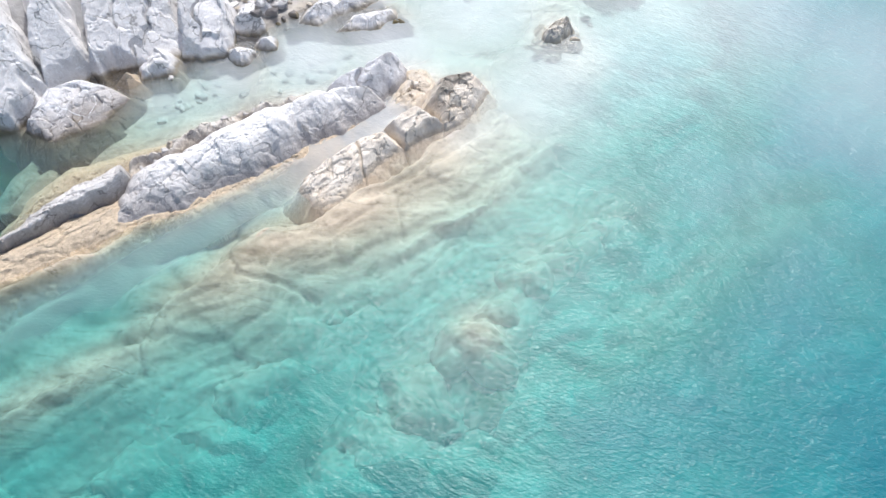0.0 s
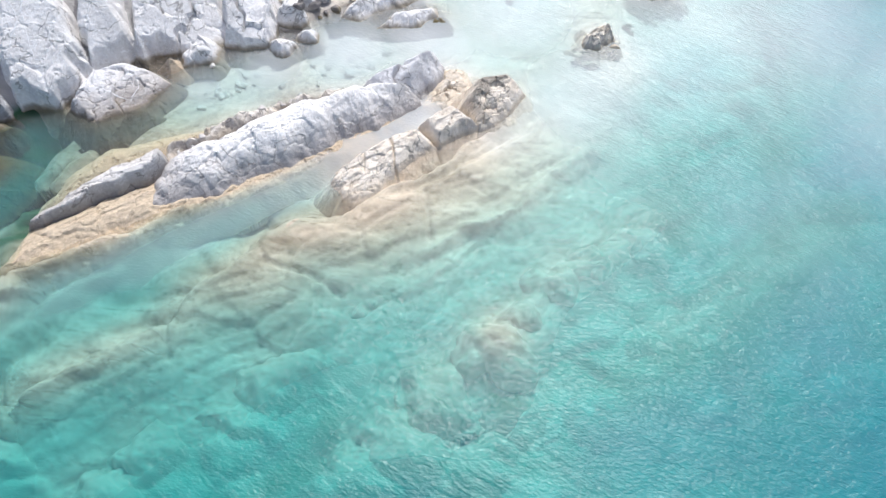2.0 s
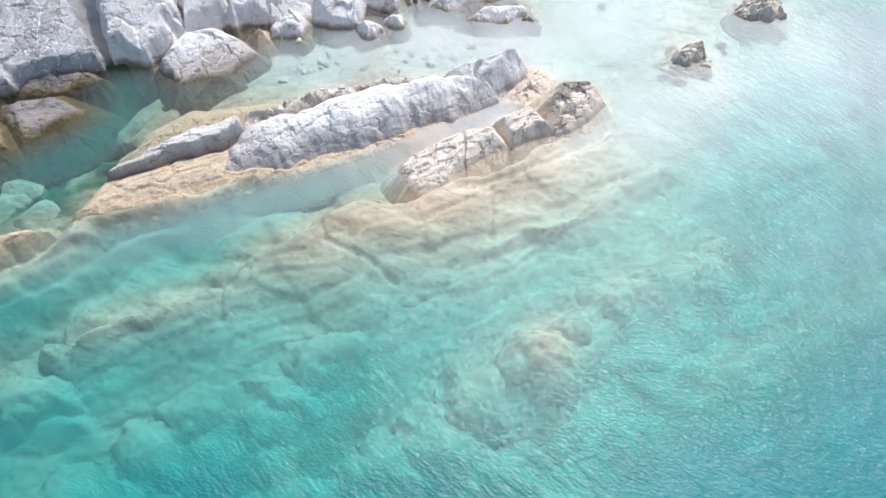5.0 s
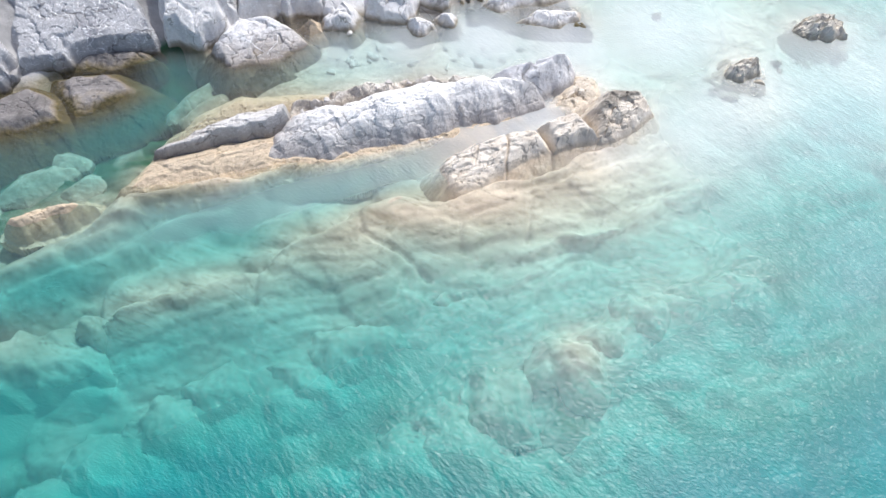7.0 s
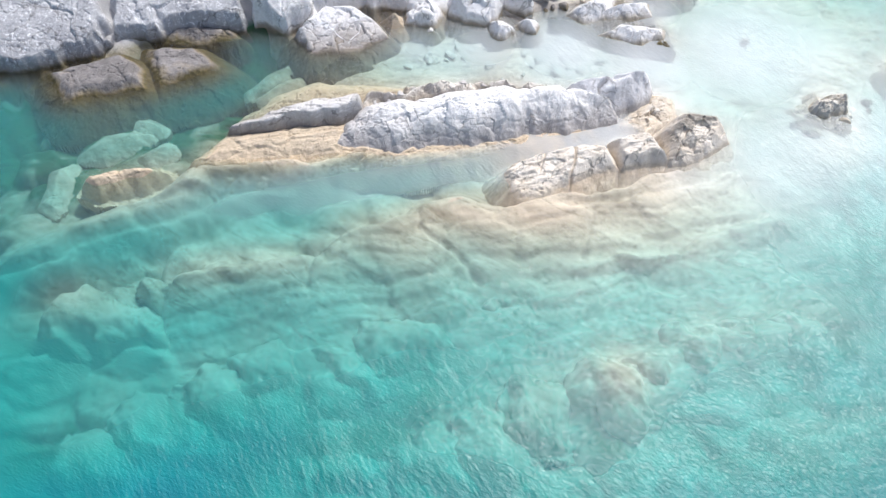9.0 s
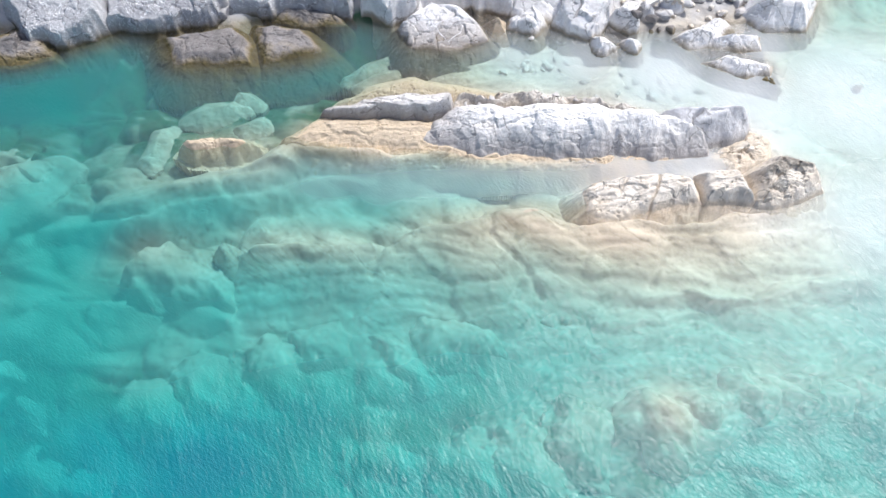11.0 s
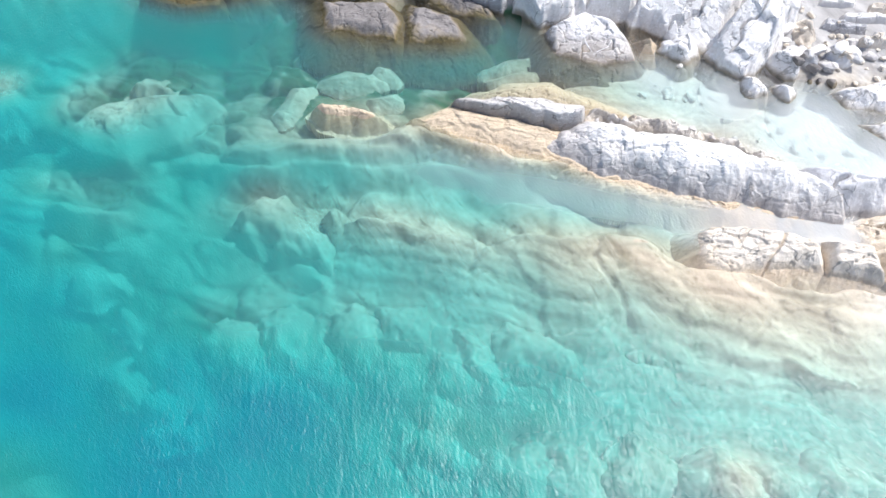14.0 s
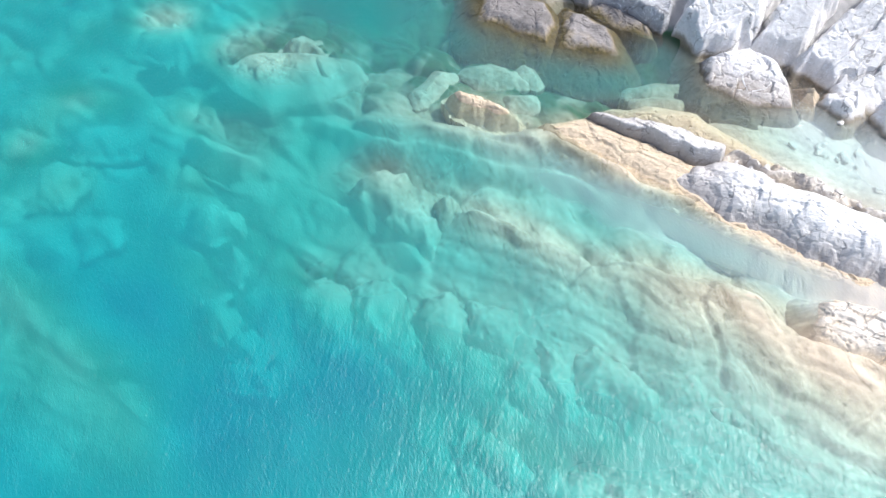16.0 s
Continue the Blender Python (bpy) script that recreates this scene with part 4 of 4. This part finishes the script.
face([(-9.5, 18.6), (-8.7, 18.4), (-8.0, 18.7), (-7.8, 19.6), (-8.6, 22), (-10.4, 23.0)], 0.7, 0.7, "white limestone block at the water", 720, piece=(1.0, 0.16), cracks=((-9.1, 20.4, -8.8, 18.7, 0.05, 0.3),))
block = shore([(-13.7, 14.9), (-12.6, 14.5), (-11.2, 15.3), (-10.7, 16.5), (-11.4, 17), (-12.3, 17.2), (-13.5, 16.5)], 0.36, "low brownish boulder crossed by white veins", 730, VEINED, 1.6, piece=(0.9, 0.12), round_off=0.15, under=0.9, skirt=0.9, lean=(-0.24, 0.28))
vein(block, [(-13.2, 16.2), (-12.5, 15.6), (-11.7, 15.5)], 0.05, 253)
vein(block, [(-12.9, 15.4), (-12.2, 16.2), (-11.5, 16.8)], 0.04, 254)
vein(block, [(-11.9, 15.2), (-11.6, 16.0), (-11.9, 16.8)], 0.035, 255)
shore([(-11.4, 17.1), (-10.9, 16.9), (-10.5, 17.2), (-10.9, 17.7)], 0.6, "small orange-tan stone wedged in the shore", 740, TAN, 1.8, piece=(0.5, 0.1), warp=0.05)
shore([(-8.2, 18.5), (-7.9, 18.0), (-7.3, 17.9), (-6.9, 18.4), (-7.1, 19), (-7.8, 19.3)], 0.42, "pale grey boulder in milky shallow water", 750, piece=(0.5, 0.14), ball=(-7.55, 18.55, 0.75), warp=0.25, dome=0.6, foot=-0.3)
shore([(-7.1, 18.7), (-6.6, 18.7), (-6.4, 19.2), (-6.6, 19.7), (-7.2, 19.8)], 0.36, "small pale grey boulder in milky shallow water", 760, piece=(0.5, 0.14), ball=(-6.75, 19.2, 0.6), warp=0.25, dome=0.5, foot=-0.3)
shore([(-8, 19.2), (-7.3, 19.6), (-7.0, 20.3), (-7.6, 20.8), (-8.3, 20.5)], 0.9, "rough pale boulder on the shore", 770, piece=(0.5, 0.18), ball=(-7.6, 20.1, 0.75), warp=0.25, dome=0.6, foot=-0.2)
shore([(-5.9, 20.4), (-5, 20.2), (-4.4, 21), (-4.2, 22.3), (-5.2, 22.4)], 0.6, "grey limestone boulder on a spit", 780, slope=1.1, piece=(0.7, 0.2))
shore([(-5, 20.6), (-3.6, 21.2), (-3, 21.8), (-3.4, 22.5), (-4.6, 21.7)], 0.52, "long grey limestone boulder on a spit", 790, slope=1.1, piece=(0.7, 0.18))
shore([(-4.6, 19.9), (-2.9, 20.2), (-2.2, 20.9), (-2.4, 21.5), (-4.0, 20.9)], 0.38, "low grey limestone boulder at the end of a spit", 800, slope=1.0, piece=(0.6, 0.15))
shore([(-2.7, 20.3), (-1.9, 20.6), (-2.1, 21.1), (-2.5, 20.9)], 0.15, "flat brown stone at the tip of the spit", 810, BROWN, 0.8)
shore([(-4.5, 22.8), (-3.4, 22.7), (-2.2, 23.7), (-2.5, 25.4), (-4.8, 24.3)], 0.9, "pale boulder across a milky inlet", 820, piece=(0.8, 0.2))


for k, (x, y, r, z, mat, word) in enumerate([(-7.1, 20.75, 0.5, 0.5, GREY_SHADED, "rounded grey boulder among shore rubble"), (-6.5, 21.8, 0.55, 0.6, WHITE, "smooth white boulder on the gravel shelf"),
                                  (-8.0, 21.7, 0.7, 0.8, CREAM, "rough cream boulder on the gravel shelf"), (-5.4, 23.5, 0.5, 0.55, CREAM, "cream boulder on the gravel shelf"), (-6.0, 24.6, 0.8, 0.5, GREY_SHADED, "flat dark slab on the gravel shelf")]):
    rock("shore_boulder", [(x + r * math.cos(a) * (1 + 0.2 * math.sin(3 * a + k)), y + 0.8 * r * math.sin(a)) for a in [j * math.tau / 8 for j in range(8)]], z, mat, word, ball=(x, y, r), warp=0.2, dome=0.8 * r, foot=-0.1, piece=(0.5, 0.15), seed=900 + 11 * k, group="shore rocks")

dice = random.Random(17)
for k, (x, y, w, h) in enumerate([(-7.3, 22.9, 0.9, 0.3), (-6.2, 23.2, 0.7, 0.25), (-7.0, 23.9, 1.2, 0.3), (-5.2, 24.3, 0.9, 0.3), (-6.6, 25.0, 1.3, 0.35), (-8.2, 23.6, 0.8, 0.3), (-4.9, 25.3, 1.0, 0.3), (-7.6, 25.8, 1.1, 0.3), (-5.9, 26.2, 1.2, 0.3)]):
    a = radians(40 + dice.uniform(-12, 12))
    quad = [(x + w * i * math.cos(a) - h * j * math.sin(a), y + w * i * math.sin(a) + h * j * math.cos(a)) for i, j in ((-1, -0.8), (-0.1, -1.1), (0.9, -0.9), (1.05, 0.7), (0, 1), (-0.85, 0.9))]
    rock("shore_flat_rock", quad, 0.62 + 0.03 * k, (GREY_SHADED, CREAM, RIDGE)[k % 3], "flat bedded limestone slab on the gravel shelf", slope=3.0, foot=0.1, piece=(0.6, 0.1), bedded=0.06, round_off=0.06, seed=1000 + 9 * k, group="slabs on the shelf", skirt=0.2)

# loose stones
def stones(places, size, mat, label, group, seed):
    """Small angular stones: a rough ball each, flattened and chipped."""
    dice = random.Random(seed)
    for x, y, z in places:
        bm = bmesh.new()
        bmesh.ops.create_icosphere(bm, subdivisions=2, radius=1.0)
        s = size * dice.uniform(0.6, 1.4)
        planes = [(Vector((dice.gauss(0, 1), dice.gauss(0, 1), dice.gauss(0, 1))).normalized(), dice.uniform(0.4, 0.72)) for _ in range(8)]
        for v in bm.verts:
            for n, far in planes:
                over = v.co.dot(n) - far
                if over > 0:
                    v.co -= n * over
            v.co = Vector((v.co.x * s * 1.3, v.co.y * s, v.co.z * s * 0.75))
        me = bpy.data.meshes.new("stone")
        bm.to_mesh(me)
        bm.free()
        ob = new("stone", me)
        ob.location, ob.rotation_euler = (x, y, z + 0.35 * s), (0, 0, dice.uniform(0, 6.28))
        me.materials.append(mat)
        tagged(ob, label, "stone", group)


def scatter_along(line, count, spread_by, seed):
    dice, out = random.Random(seed), []
    for _ in range(count):
        k = dice.randrange(len(line) - 1)
        s = dice.random()
        out.append((line[k][0] + (line[k + 1][0] - line[k][0]) * s + dice.gauss(0, spread_by), line[k][1] + (line[k + 1][1] - line[k][1]) * s + dice.gauss(0, spread_by)))
    return out


def resting(points):
    """Each point with the height of the ground or rock under it."""
    x, y = np.array([p[0] for p in points]), np.array([p[1] for p in points])
    z = floor_z(x, y)
    return [(float(a), float(b), float(c)) for a, b, c in zip(x, y, z)]


stones(resting(scatter_along([(-9.7, 13.5), (-8.3, 14.6), (-6.7, 15.8), (-4.9, 16.9)], 34, 0.28, 1)), 0.09, RIDGE, "broken pale stone on the ridge's inner foot", "rubble on the ridge", 2)
stones(resting(scatter_along([(-7.2, 20.3), (-6.2, 20.3), (-5.7, 20.1)], 12, 0.18, 3)), 0.17, BROWN, "dark wet stone at the water's edge", "rubble on the shore", 4)
stones(resting(scatter_along([(-8.3, 21.3), (-6.4, 22.2), (-5.0, 24.6)], 60, 0.6, 5)), 0.12, CREAM, "pale loose stone on the gravel shelf", "stones on the shelf", 6)
stones(resting(scatter_along([(-8.1, 21.0), (-6.4, 21.6), (-4.6, 24.0)], 26, 0.5, 15)), 0.24, RIDGE, "fist-shaped pale stone on the gravel shelf", "stones on the shelf", 16)
stones(resting(scatter_along([(-9.6, 16.4), (-8.2, 17.2), (-6.6, 17.8), (-5.2, 18.2), (-3.6, 18.9)], 26, 0.38, 7)), 0.13, PALE, "pale stone under shallow milky water", "stones in the shallows", 8)
stones(resting([(0.3, 18.4), (0.45, 18.5), (4.7, 21.5), (0.2, 22.7), (4.5, 21.7)]), 0.16, BROWN, "small dark stone breaking the surface", "stones in the shallows", 9)

stones(resting([(2.75, 19.7), (2.95, 19.5), (3.2, 19.35), (4.05, 20.5), (3.95, 19.95), (5.3, 22.4), (5.6, 22.25), (6.5, 23.0)]), 0.2, CRAG, "craggy tan stone beside an islet", "stones by the islets", 10)

# ---- water ----
def blurred(a, n):
    """A running mean over 2 n + 1 steps both ways."""
    for axis in (0, 1):
        a = sum(np.roll(a, k, axis) for k in range(-n, n + 1)) / (2 * n + 1)
    return a


WATER_X, WATER_Y = spread(-29, 17, 0.12), spread(-10, 31, 0.12)
water = new("water", sheet("water", WATER_X, WATER_Y, lambda x, y: 0 * x))
gx, gy = np.meshgrid(WATER_X, WATER_Y)
depths = blurred(np.clip(-floor_z(gx, gy), 0.0, 8.0), 5)
water.data.attributes.new("depth", "FLOAT", "POINT").data.foreach_set("value", depths.ravel().astype(np.float32))
# milky water inshore; elsewhere sky reflection and glare painted as pale scatter
SILT_SHEEN = [(3.0, 17.6, 3.2, 0.42), (6.2, 19.6, 4.0, 0.42), (9.0, 22.0, 6.0, 0.5), (9.0, 14.5, 5.0, 0.18), (14.0, 19.0, 6.0, 0.4), (-9.6, 16.5, 1.2, 0.3), (-7.6, 17.7, 1.6, 0.42), (-5.2, 18.9, 1.8, 0.6), (-2.6, 19.6, 2.0, 0.58), (0.2, 21.5, 3.0, 0.5), (-3.2, 22.2, 1.2, 0.5)]
veil = np.max([w * np.exp(-(((gx - px) ** 2 + (gy - py) ** 2) / (s * s))) for px, py, s, w in SILT_SHEEN], 0)
# the gully's blue-grey sky sheen, painted along its line; hides the walls
way, _, gully_veil = along(gx + 0.25 * fbm(gx * 0.8, gy * 0.8, 261), gy + 0.25 * fbm(gx * 0.8, gy * 0.8, 271), [(-13.4, 7.0, 0.05), (-10.6, 8.8, 0.17), (-8.0, 10.8, 0.25), (-5.3, 13.0, 0.3), (-3.6, 14.9, 0.45), (-2.3, 16.0, 0.5)])
veil = np.maximum(veil, gully_veil * np.exp(-(way / 0.85) ** 4))
water.data.attributes.new("silt_sheen", "FLOAT", "POINT").data.foreach_set("value", veil.ravel().astype(np.float32))
water.data.materials.append(water_material())
water.visible_shadow = False          # lets daylight in, as through a pane
tagged(water, "clear turquoise sea with fine wind ripples", "sea water", kind="structure")
